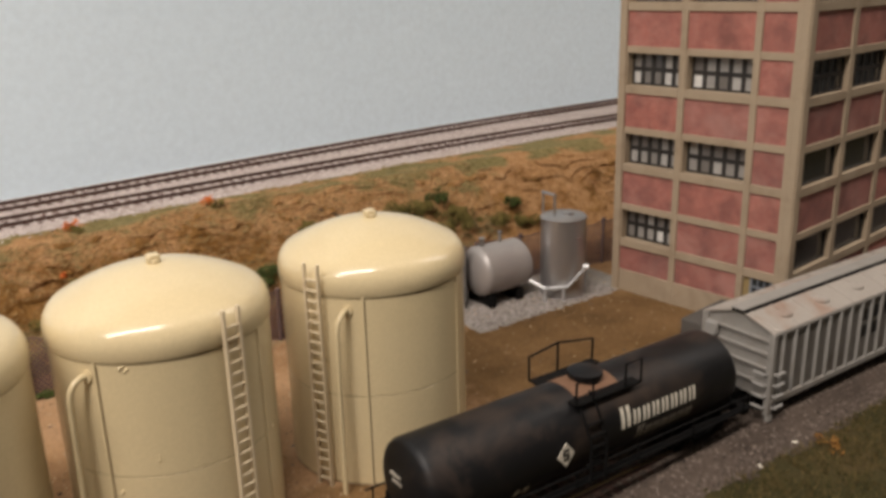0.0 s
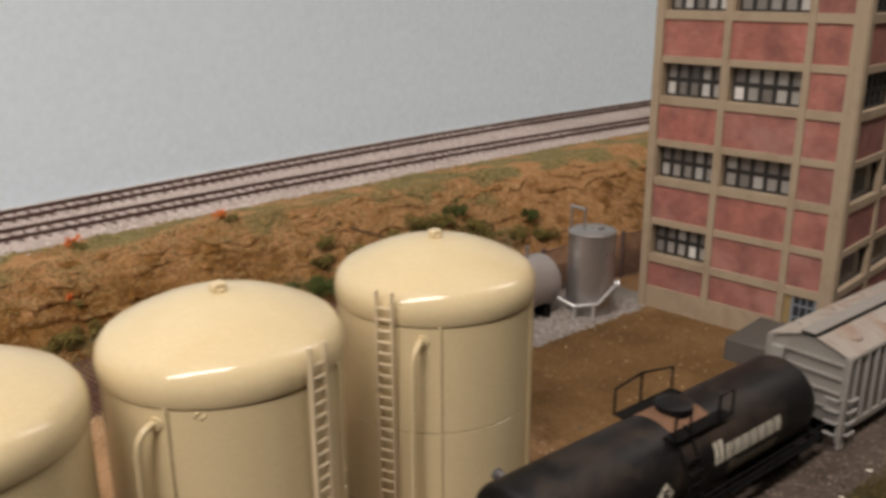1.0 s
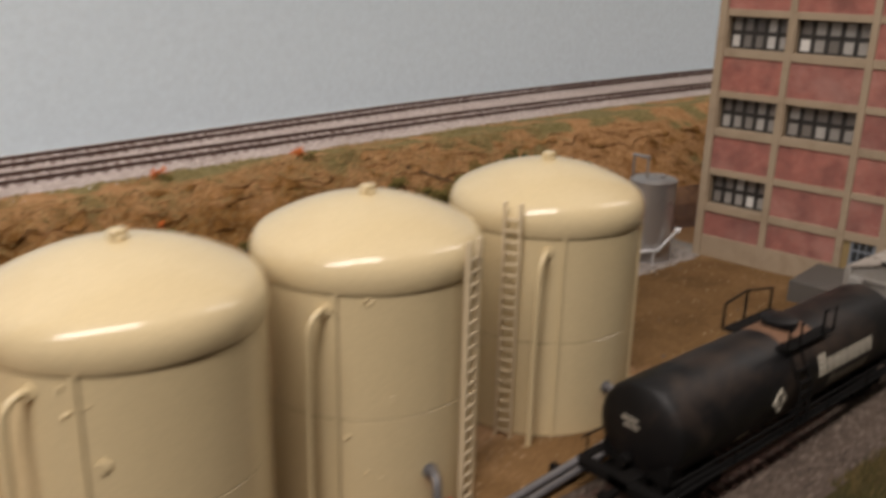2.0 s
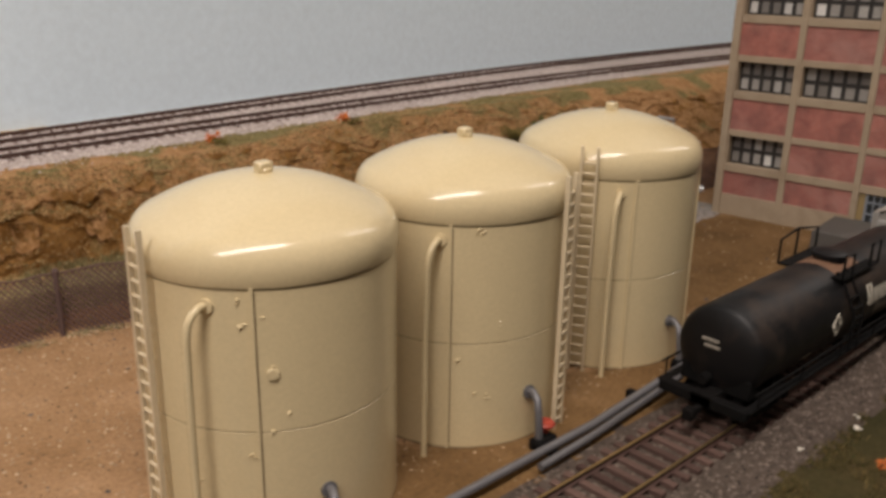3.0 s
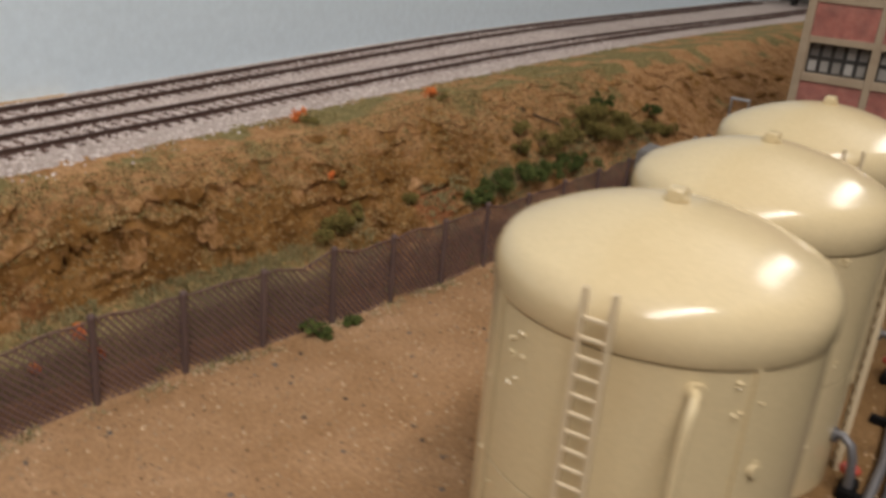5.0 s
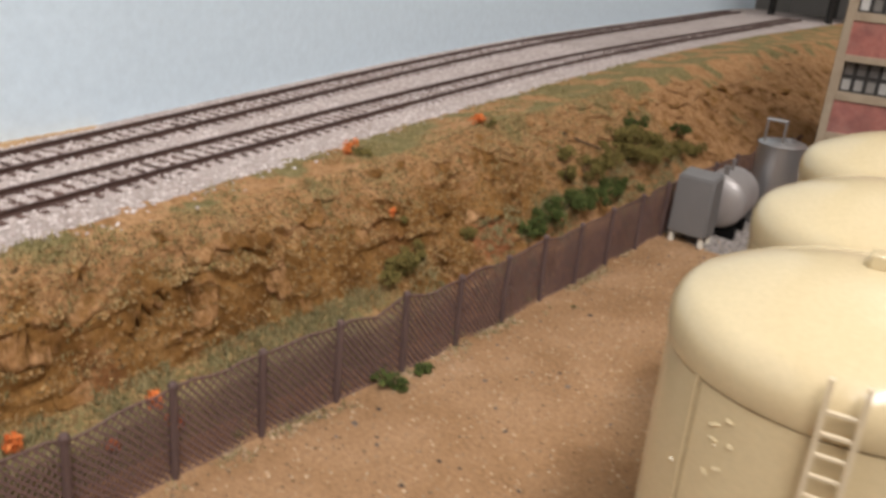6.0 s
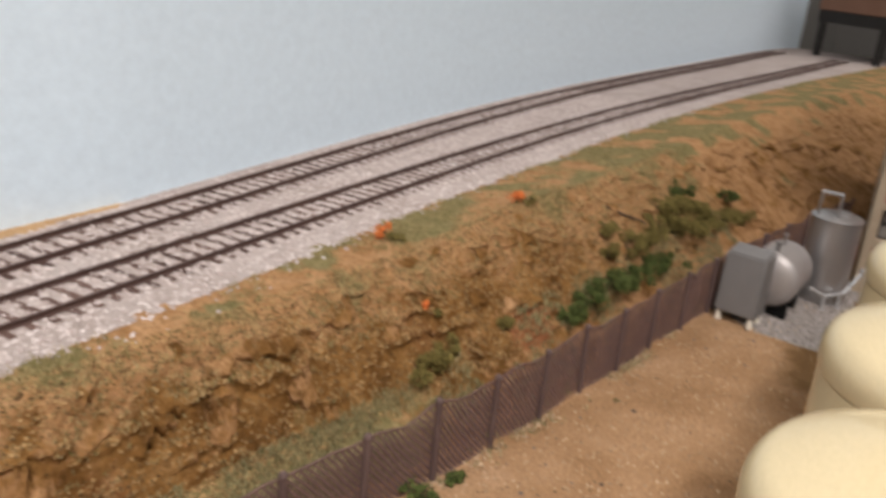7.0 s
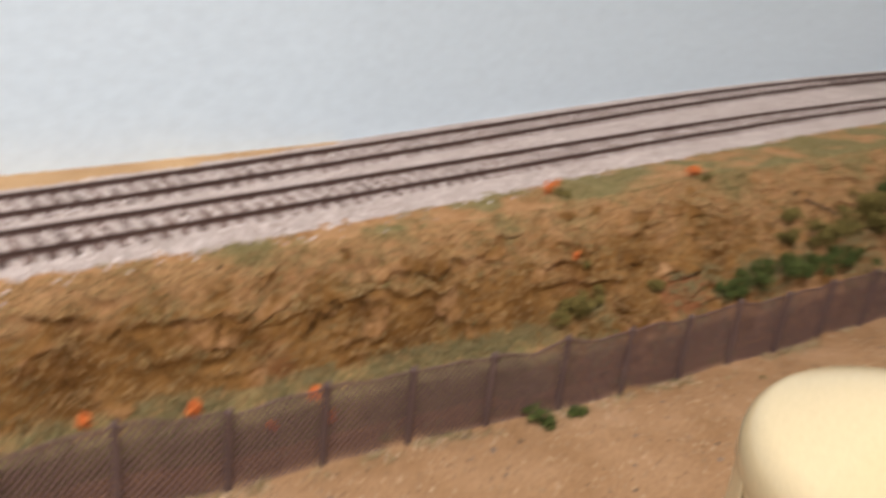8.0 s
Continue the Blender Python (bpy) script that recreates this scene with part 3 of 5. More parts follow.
        # small cast lugs and glue marks beside the seam
        for k in range(lugs):
            bm = bmnew()
            zz = rng.uniform(8, 73)
            aa = a + rng.choice((-4.5, 5.0, 8.0)) + rng.uniform(-1, 1)
            q = polar(TANK_R, aa, zz)
            blob(bm, q[0], q[1], zz, rng.uniform(0.6, 1.15), 0.9, rng)
            part("lug", bm, CREAM, t)
    # brown rings: painted shade under the dome and round the foot, grime in all three joints
    for zz, rr, hh in ((SEAM_Z - 1.45, TANK_R - 0.45, 0.5), (MID_Z - 0.2, TANK_R - 0.12, 0.4), (-0.4, TANK_R + 0.1, 1.0)):
        bm = bmnew()
        lathe(bm, [(rr - 1.0, zz), (rr, zz), (rr, zz + hh), (rr - 1.0, zz + hh)], 96)
        part("joint_grime_shade", bm, WASH, t, "brown grime and painted shade line at the joint")
    # blistered glue marks
    for aa, zz in glue:
        bm = bmnew()
        for _ in range(3):
            a2, z2 = aa + rng.uniform(-1.2, 1.2), zz + rng.uniform(-1.0, 1.0)
            q = polar(TANK_R, a2, z2)
            blob(bm, q[0], q[1], z2, rng.uniform(0.45, 0.8), 0.8, rng)
        part("glue_mark", bm, CREAM, t)
    # inspection cover, and the outlet with its valve
    if cover:
        q0, q1 = polar(TANK_R - 0.5, seams[0] + 7, 54), polar(TANK_R + 0.7, seams[0] + 7, 54)
        part("inspection_cover", tube(bmnew(), [q0, q1], [1.7, 1.4], 14), CREAM, t)
    out = thing("outlet_pipe", x, y, 0, "grey outlet pipe with red valve at the tank foot", "pipe", "outlet pipes")
    bm = bmnew()
    tube(bm, [polar(TANK_R - 1, outlet, 17.5), polar(TANK_R + 2.5, outlet, 18.2), polar(TANK_R + 5.5, outlet - 1, 16.5), polar(TANK_R + 7.0, outlet - 2, 13),
              polar(TANK_R + 7.6, outlet - 2, 8), polar(TANK_R + 7.8, outlet - 2, 2)], 1.35, 12)
    part("bend", bm, PIPE, out)
    bm = bmnew()
    tube(bm, [polar(TANK_R - 0.3, outlet, 17.4), polar(TANK_R + 1.0, outlet, 17.7)], 2.3, 14)
    part("flange", bm, PIPE, out)
    bm = bmnew()
    a = polar(TANK_R + 7.8, outlet - 2, 0)
    box(bm, a[0] - 2.6, a[1] - 2.6, -0.5, a[0] + 7.0, a[1] + 2.6, 4.0, 0.9)
    part("valve_body", bm, BLACK_DK, out)
    bm = bmnew()
    lathe(bm, [(0, 3.8), (1.0, 3.8), (1.0, 6.6), (3.0, 6.6), (3.2, 7.4), (2.6, 8.2), (0, 8.0)], 12, a[0] + 4.4, a[1] + 1.0)
    part("handwheel", bm, RED, out, "red valve handwheel")
    return t


def side_rail(deg, side, top):
    bm = bmnew()
    u = Vector((math.cos(radians(deg)), math.sin(radians(deg)), 0))
    w = Vector((-u.y, u.x, 0))
    c = u * (TANK_R + 3.0) + w * (2.9 * side)
    v = []
    for zz in (-0.6, top):
        for a, b in ((-0.75, -0.45), (0.75, -0.45), (0.75, 0.45), (-0.75, 0.45)):
            q = c + u * a + w * b
            v.append(bm.verts.new((q.x, q.y, zz)))
    for k in range(4):
        bm.faces.new((v[k], v[(k + 1) % 4], v[4 + (k + 1) % 4], v[4 + k]))
    bm.faces.new(v[:4])
    bm.faces.new(v[4:])
    return bm


build_tank(0.0, 0.0, -176, -146, (-128, 141), -100, "cream domed steel storage tank with ladder turned from the track", 1, ((-133, 73.6), (-132, 67.2), (-121, 53.5), (-120.4, 55.5), (-116, 43), (-131, 31), (-155, 21.8), (151, 70), (152, 66.5), (156, 72), (157, 68), (155, 62), (152, 60)), 4, True)
build_tank(79.3, 2.5, -73.5, -145, (-140, -51), -95, "cream domed steel storage tank with ladder towards the track", 2, ((-126.5, 75.2), (-124.5, 75.0), (-126, 20), (-120, 19), (-114, 44)), 2)
build_tank(165.1, 5.9, -153.5, -135, (-126, -60), -92, "cream domed steel storage tank standing beside the black tank car", 3)


# ---- track ----
def rail_bm(pts):
    """A rail along a line of points, with foot, web and head; the head's top takes the second material."""
    bm = bmnew()
    prof = [(-0.9, 0), (0.9, 0), (0.3, 0.5), (0.3, 1.35), (0.5, 1.5), (0.5, 2.0), (-0.5, 2.0), (-0.5, 1.5), (-0.3, 1.35), (-0.3, 0.5)]
    last = None
    for i, p in enumerate(pts):
        p = Vector(p)
        d = (Vector(pts[min(i + 1, len(pts) - 1)]) - Vector(pts[max(i - 1, 0)])).normalized()
        w = Vector((-d.y, d.x, 0))
        now = [bm.verts.new(p + w * a + Vector((0, 0, b))) for a, b in prof]
        if last:
            for k in range(10):
                f = bm.faces.new((last[k], last[(k + 1) % 10], now[(k + 1) % 10], now[k]))
                f.material_index = 1 if k == 5 else 0
        last = now
    return bm


def build_track(name, line, z_top, tie_len, tie_pitch, first, lasts, label, group, top_mat, rng):
    t = thing(name, 0, 0, 0, label, "railway track", group)
    n = max(8, int((lasts - first) / 12))
    xs = [first + (lasts - first) * i / n for i in range(n + 1)]
    for off in (-8.25, 8.25):
        pts = []
        for x in xs:
            d = Vector((1, (float(line(x + 1)) - float(line(x - 1))) / 2, 0)).normalized()
            pts.append((x - d.y * off, float(line(x)) + d.x * off, z_top - 2.0))
        part("rail", rail_bm(pts), [RAIL, top_mat], t)
    bm = bmnew()
    box(bm, -1.25, -tie_len / 2, -1.6, 1.25, tie_len / 2, 0)
    tie = to_mesh("tie", bm, TIE)
    x = first + 2
    while x < lasts:
        s = (float(line(x + 1)) - float(line(x - 1))) / 2
        ob = part("tie", tie, None, t)
        ob.matrix_basis = pose(x * MM, (float(line(x)) + rng.uniform(-0.4, 0.4)) * MM, (z_top - 2.0 + 0.02) * MM, 0, 0, math.degrees(math.atan(s)) + rng.uniform(-1, 1))
        x += tie_pitch / math.sqrt(1 + s * s)
    return t


_rng = random.Random(5)
build_track("spur_track", lambda x: SPUR_Y + 0 * x, 3.6, 28.0, 6.6, -330, 620, "siding track with brown ties and worn rails", "railway tracks", RAIL_TOP, _rng)
build_track("main_track", lambda x: near_rail(x) + 8.25, RAIL_Z, 26.5, 6.9, -260, 1250, "main line track with brown ties on pale ballast", "railway tracks", RAIL, _rng)
build_track("main_track", lambda x: far_rail(x) - 8.25, RAIL_Z, 26.5, 6.9, -260, 1250, "second main line track with brown ties beside the backdrop", "railway tracks", RAIL, _rng)


# ---- brick building ----
BA = 97.0
BX, BY, BZ = 364.8, 67.8, 1.0
FW, FD = 108.0, 230.0
STOREY = 44.7
TOP = 214.0


def slab(name, face, a0, a1, z0, z1, out0, out1, material, parent, bevel=0.0, label=""):
    """A block on a wall: along a0..a1, up z0..z1, from depth out0 to out1 (out is away from the wall)."""
    bm = bmnew()
    if face == "side":      # the wall towards the tanks; along runs from the back corner to the front corner
        box(bm, -out1, -a1, z0, -out0, -a0, z1, bevel)
    else:                   # the wall towards the track; along runs from the front corner away
        box(bm, a0, -FW - out1, z0, a1, -FW - out0, z1, bevel)
    uv = bm.loops.layers.uv.new("UVMap")
    for f in bm.faces:
        for l in f.loops:
            c = l.vert.co
            l[uv].uv = ((c.y if face == "side" else c.x) * MM, c.z * MM)
    return part(name, bm, material, parent, label, smooth=False)


def window(face, a0, a1, z0, z1, parent, nx, ny, glazed=True):
    o = 0.0 if face == "side" else 2.6
    w = slab("window", face, a0 + 0.8, a1, z0, z0 + 0.5, o - 6.9, o - 5.6, FRAME_DK, parent)
    bar = 2.2
    bx, bz = (a1 - a0 - 0.8) / nx, (z1 - z0) / ny
    for i in range(nx + 1):
        c = a0 + 0.8 + i * bx
        slab("glazing_bar", face, c - bar / 2, c + bar / 2, z0, z1, o - 6.6, o - 5.6, FRAME_DK, w)
    for j in range(ny + 1):
        c = z0 + j * bz
        slab("glazing_bar", face, a0 + 0.8, a1, c - bar / 2, c + bar / 2, o - 6.5, o - 5.7, FRAME_DK, w)
    for i in range(nx):
        for j in range(ny):
            slab("pane", face, a0 + 0.8 + i * bx + 0.6, a0 + 0.8 + (i + 1) * bx - 0.6, z0 + j * bz + 0.7, z0 + (j + 1) * bz - 0.7, o - 6.35, o - 6.2, (PANE_LT if j == 0 else PANE) if glazed else GLASS_DK, w)
    return w


def build_building():
    t = thing("brick_building", BX, BY, BZ, "tall red brick factory with tan concrete frame and barred windows", "building", turn=BA - 90)
    # solid near-black block stands in for the unlit rooms
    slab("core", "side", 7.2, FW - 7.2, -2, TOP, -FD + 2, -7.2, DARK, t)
    part("back_wall", box(bmnew(), 7.0, -7.15, -2, FD, 0.2, TOP), CONCRETE, t, smooth=False)
    rows = [(53.5 + STOREY * k) for k in range(-1, 4)]
    side_bays = [(4.6, 38.6), (42.6, 80.4), (84.2, 104.0)]
    front_bays = [(5.0 + 46.5 * k, 46.5 + 46.5 * k) for k in range(5)]
    for face, bays, end in (("side", side_bays, FW), ("front", front_bays, FD)):
        edges = [0.0] + [v for b in bays for v in b] + [end]
        for a0, a1 in zip(edges[0::2], edges[1::2]):
            lo = a0 if face == "side" or a0 > 0 else 0.0
            slab("pilaster", face, lo, a1, -2, TOP, -7.0, 0.0 if a0 > 0 and a1 < end else 0.6, CONCRETE, t, 0.3)
        for a0, a1 in bays:
            small = face == "side" and a0 > 79
            for k, head in enumerate(rows):
                sill = head - 17.5
                lowest = k == 0
                # band above the windows, sill band below them
                if face == "side" and lowest:
                    continue
                slab("lintel", face, a0, a1, head, head + 3.8, -7.0, -0.25, CONCRETE, t, 0.2)
                if not lowest:
                    slab("sill", face, a0, a1, sill - 4.6, sill, -7.0, -0.1, CONCRETE, t, 0.2)
                ptop = rows[k] + STOREY - 17.5 - 4.6 if k + 1 < len(rows) else TOP
                if ptop > head + 3.8:
                    slab("brick_panel", face, a0, a1, head + 3.8, min(ptop, TOP), -3.0, -1.1, BRICK, t)
                if lowest:
                    continue
                if small or (face == "side" and k == 1 and a0 > 40):
                    slab("brick_panel", face, a0, a1, sill, head, -3.0, -1.1, BRICK, t)
                else:
                    window(face, a0, a1, sill, head, t, *((5, 2) if face == "side" or k > 2 else (1, 1)), face == "side")
                    slab("reveal", face, a0, a0 + 0.8, sill, head, -7.0, -0.6, CONCRETE, t)
        if face == "side":
            slab("plinth", face, 4.6, 80.4, -4, 17.0, -3.0, -0.3, CONCRETE, t, 0.2)
            slab("parapet", face, 0, end, TOP, TOP + 8, -6, 1.2, CONCRETE, t, 0.4)
        else:
            slab("parapet", face, 0, end, TOP, TOP + 8, -6, 1.2, CONCRETE, t, 0.4)
    # low brick strip over the plinth, below the first sill
    for a0, a1 in side_bays[:2]:
        slab("brick_panel", "side", a0, a1, 17.0, 31.4, -3.0, -1.1, BRICK, t)
    # entrance in the last bay
    d = slab("entrance_door", "side", 84.2, 104.0, 0, 42, -3.0, -1.6, paint("ochre_door_frame", (0.30, 0.21, 0.09), (0.22, 0.15, 0.07), rough=0.7), t, 0.0, "ochre door frame with grey-blue door")
    slab("door_leaf", "side", 88.0, 101.0, 0, 35, -1.6, -1.2, paint("grey_blue_door", (0.20, 0.22, 0.25), (0.14, 0.15, 0.17), rough=0.6), d)
    for i in range(3):
        for j in range(3):
            slab("door_pane", "side", 89.4 + i * 3.5, 92.2 + i * 3.5, 14 + j * 6.6, 19.4 + j * 6.6, -1.2, -1.0, GLASS_DK, d)
    # loading dock along the track side; near-black doors paint the shade of its openings
    for a0, a1 in front_bays:
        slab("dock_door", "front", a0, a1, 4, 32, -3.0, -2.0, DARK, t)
        slab("dock_sill", "front", a0, a1, 0, 4, -3.0, 0.4, CONCRETE, t)
    return t


build_building()


def build_platform():
    bm = bmnew()
    box(bm, 0, -34, -4, 46, 0, 13.5, 0.8)
    t = part("loading_platform", bm, PLATE)
    t.matrix_world = pose(336 * MM, -9 * MM, 3 * MM, 0, 0, 7)
    tagged(t, "dark grey concrete loading platform beside the building", "platform")


build_platform()


# ---- fence ----
def build_fence():
    t = thing("chain_link_fence", 0, 0, 0, "sagging brown chain link fence with thin posts", "fence")
    xs = [-262 + 6 * i for i in range(125)]
    H = 28.0
    base = [(x, float(fence_y(x)) + 1.2 * noise.noise(Vector((x / 25, 0, 2))), surf(x, float(fence_y(x)))) for x in xs]
    tops = [H + 3.0 * noise.noise(Vector((x / 15, 4, 7))) for x in xs]

    def at(x, f):
        i = min(max((x - xs[0]) / 6, 0), len(xs) - 1.001)
        k, r = int(i), i - int(i)
        a, b = base[k], base[k + 1]
        h = tops[k] * (1 - r) + tops[k + 1] * r
        lean = 1.6 * f * noise.noise(Vector((x / 40, 1, 1)))
        return (x, a[1] * (1 - r) + b[1] * r + lean, a[2] * (1 - r) + b[2] * r - 0.5 + f * (h + 0.5))

    bm = bmnew()

    def wire(pts, w):
        last = None
        for p in pts:
            now = [bm.verts.new((p[0] + dx, p[1] + dy, p[2] + dz)) for dx, dy, dz in ((w, 0, 0.6 * w), (-w, 0.8 * w, 0), (0, -0.8 * w, -w))]
            if last:
                for k in range(3):
                    bm.faces.new((last[k], last[(k + 1) % 3], now[(k + 1) % 3], now[k]))
            last = now

    x = xs[0]
    while x < xs[-1] - 26:
        wire([at(x + 25 * f, f) for f in (0, 0.25, 0.5, 0.75, 1.0)], 0.22)
        wire([at(x + 25 * f, 1 - f) for f in (0, 0.25, 0.5, 0.75, 1.0)], 0.36)
        x += 2.5
    tagged(part("wire_mesh", bm, FENCE, t, "fine brown wire mesh", smooth=False), kind="stuff")
    for f in (0.995, 0.02):
        bm = bmnew()
        tube(bm, [at(x, f) for x in xs[:-1]], 0.42, 5)
        part("fence_wire", bm, FENCE, t)
    x = -258.0
    while x < 478:
        bm = bmnew()
        p, q = at(x, 0.0), at(x, 1.0)
        tube(bm, [(p[0], p[1] - 0.8, p[2] - 1.5), (q[0], q[1] - 0.8, q[2] + 0.8)], 1.15, 8)
        lathe(bm, [(0, q[2] + 0.4), (1.45, q[2] + 0.5), (1.5, q[2] + 1.4), (0.9, q[2] + 2.2), (0, q[2] + 2.4)], 8, q[0], q[1] - 0.8)
        part("post", bm, POST, t)
        x += 31.0


build_fence()


# ---- tanks and equipment by the fence ----
def build_horizontal_tank():
    g = surf(296, 97)
    t = thing("horizontal_tank", 275, 97, g, "grey horizontal fuel tank lying on cradles over gravel", "fuel tank")
    bm = bmnew()
    R, L = 14.6, 41.0
    prof = [(0.0, 2.0)] + [(R * math.sin(radians(a)), 2.0 + 5 * (1 - math.cos(radians(a)))) for a in (25, 50, 72, 90)] + [(R, 8), (R, L - 6)] + [(R * math.sin(radians(a)), L - 1 - 5 * (1 - math.cos(radians(a)))) for a in (90, 72, 50, 25)] + [(0.0, L - 1)]
    lathe(bm, prof, 40)
    bmesh.ops.rotate(bm, verts=bm.verts[:], cent=(0, 0, 0), matrix=Matrix.Rotation(radians(90), 3, "Y"))
    bmesh.ops.translate(bm, verts=bm.verts[:], vec=(4, 0, R + 5.5))
    part("shell", bm, paint("dull_grey_tank", (0.40, 0.365, 0.345), (0.30, 0.265, 0.245), rough=0.42, metal=0.35, big=35, fine=900, wear=0.6, relief=0.04), t)
    for x in (14, 34):
        bm = bmnew()
        box(bm, x - 2, -11, -1, x + 2, 11, 7.5, 0.4)
        part("cradle", bm, BLACK_DK, t)
    for x, r, h in ((14, 1.4, 4.5), (27, 0.9, 6.0)):
        bm = bmnew()
        lathe(bm, [(0, 2 * R + 4.5), (r, 2 * R + 4.5), (r, 2 * R + 5 + h), (r * 1.4, 2 * R + 5 + h), (r * 1.4, 2 * R + 6 + h), (0, 2 * R + 6.2 + h)], 12, x, 0)
        part("vent_pipe", bm, SILVER, t)
    g = surf(270, 105)
    c = thing("equipment_cabinet", 270, 105, g, "grey metal cabinet on four cream feet beside the fence", "cabinet", turn=-6)
    bm = bmnew()
    v = [(-8, -10.5, 5), (7, -10.5, 5), (7, 10.5, 5), (-8, 10.5, 5), (-6.0, -10.2, 36.5), (7, -10.2, 39), (7, 10.2, 39), (-6.0, 10.2, 36.5)]
    vs = [bm.verts.new(p) for p in v]
    for q in ((3, 2, 1, 0), (4, 5, 6, 7), (0, 1, 5, 4), (1, 2, 6, 5), (2, 3, 7, 6), (3, 0, 4, 7)):
        bm.faces.new([vs[i] for i in q])
    bmesh.ops.bevel(bm, geom=bm.edges[:], offset=0.9, segments=2, affect="EDGES")
    part("body", bm, GREY_BOX, c)
    for x in (-5.5, 4.5):
        for y in (-8.3, 8.3):
            bm = bmnew()
            lathe(bm, [(0, -0.8), (1.7, -0.8), (1.9, 0.4), (1.6, 2.6), (1.2, 5.4), (0, 5.6)], 12, x, y)
            part("foot", bm, WHITE_FT, c, "cream foot")


build_horizontal_tank()


def build_upright_tank():
    g = surf(336, 80)
    t = thing("upright_tank", 336, 80, g, "silver upright tank with a hoop handrail on its lid", "tank")
    R, H = 13.2, 48.0
    bm = bmnew()
    lathe(bm, [(0, -1), (R, -1), (R, H - 2.2), (R + 0.4, H - 2.0), (R + 0.4, H - 0.9), (R - 0.6, H), (4, H + 1.2), (0, H + 1.3)], 48)
    part("shell", bm, SILVER, t)
    bm = bmnew()
    lathe(bm, [(0, H + 0.6), (3.6, H + 0.6), (3.6, H + 2.0), (2.8, H + 2.4), (0, H + 2.4)], 20, 1, -3)
    part("hatch", bm, SILVER, t)
    bm = bmnew()
    for s in (-5.0, 5.0):
        tube(bm, [(-8, 4 + s, 4), (-8, 4 + s, H + 13)], 0.7, 8)
    tube(bm, [(-8, -1.6, H + 13), (-8, 9.6, H + 13)], 0.95, 8)
    part("hoop_rail", bm, SILVER, t)
    bm = bmnew()
    tube(bm, [(-19, -6, -1), (-19, -6, 8), (-24, 2, 12)], 1.0, 8)
    tube(bm, [(-19, -6, 8), (-8, -13, 8.5), (1, -19, 20.5)], 1.1, 8)
    tube(bm, [(-10, -12, -1), (-10, -12, 8)], 0.9, 8)
    tube(bm, [(-0.3, -17.6, 20.8), (1.6, -20.2, 20.8)], 1.7, 8)
    part("fill_pipe", bm, paint("bright_silver", (0.72, 0.72, 0.72), (0.5, 0.5, 0.5), rough=0.3, metal=0.6), t, "bright silver bent pipe")


build_upright_tank()


# ---- pipeline beside the siding ----
def build_pipeline():
    t = thing("pipeline", 0, 0, 0, "pair of grey pipes lying beside the siding", "pipeline")
    for dy, dz, x1, r in ((0.0, 4.0, 240, 1.5), (-6.0, 3.3, 150, 1.35)):
        bm = bmnew()
        if dy == 0.0:
            tube(bm, [(-300, -49.5, dz), (0, -47.4, dz), (95, -47.6, dz), (180, -41.0, dz), (x1, -37.5, dz)], r, 12)
        else:
            tube(bm, [(62, -52.5, dz), (90, -51.5, dz), (x1, -46.5, dz)], r, 12)
        part("pipe", bm, PIPE, t)
    for x in (-60, 10, 74, 128, 190):
        bm = bmnew()
        y = -46.0 + (0.03 * max(x, 0))
        box(bm, x - 1.5, y - 5.5, -0.6, x + 1.5, y + 4, 2.5, 0.3)
        part("support", bm, BLACK_DK, t)


build_pipeline()


# ---- rolling stock ----
def wheelset(name, parent, x):
    w = part(name, tube(bmnew(), [(x, SPUR_Y - 10.4, 9.5), (x, SPUR_Y + 10.4, 9.5)], 1.1, 8), BLACK_DK, parent)
    for s in (-1, 1):
        y = SPUR_Y + 8.6 * s
        bm = bmnew()
        tube(bm, [(x, y - 1.3, 9.5), (x, y + 1.3, 9.5)], 5.9, 24)
        tube(bm, [(x, y - s * 1.3, 9.5), (x, y - s * 1.9, 9.5)], 6.6, 24)
        part("wheel", bm, BLACK_DK, w)


def bogie(parent, cx):
    b = part("truck", box(bmnew(), cx - 3, SPUR_Y - 12, 8.0, cx + 3, SPUR_Y + 12, 12.5, 0.4), BLACK_DK, parent)
    for s in (-1, 1):
        bm = bmnew()
        y = SPUR_Y + 12.2 * s
        tube(bm, [(cx - 15, y, 10.5), (cx - 9, y, 11), (cx - 4, y, 7.5), (cx + 4, y, 7.5), (cx + 9, y, 11), (cx + 15, y, 10.5)], 1.4, 6)
        tube(bm, [(cx - 12, y, 11.5), (cx - 4, y, 13.5), (cx + 4, y, 13.5), (cx + 12, y, 11.5)], 1.2, 6)
        for k in (-1.8, 0, 1.8):
            tube(bm, [(cx + k, y, 7.5), (cx + k, y, 13.5)], 0.7, 6)
        for k in (-10, 10):
            box(bm, cx + k - 2, y - 1.7, 7.7, cx + k + 2, y + 1.7, 12.0, 0.4)
        part("side_frame", bm, BLACK_DK, b)
    for k in (-10, 10):
        wheelset("axle", parent, cx + k)


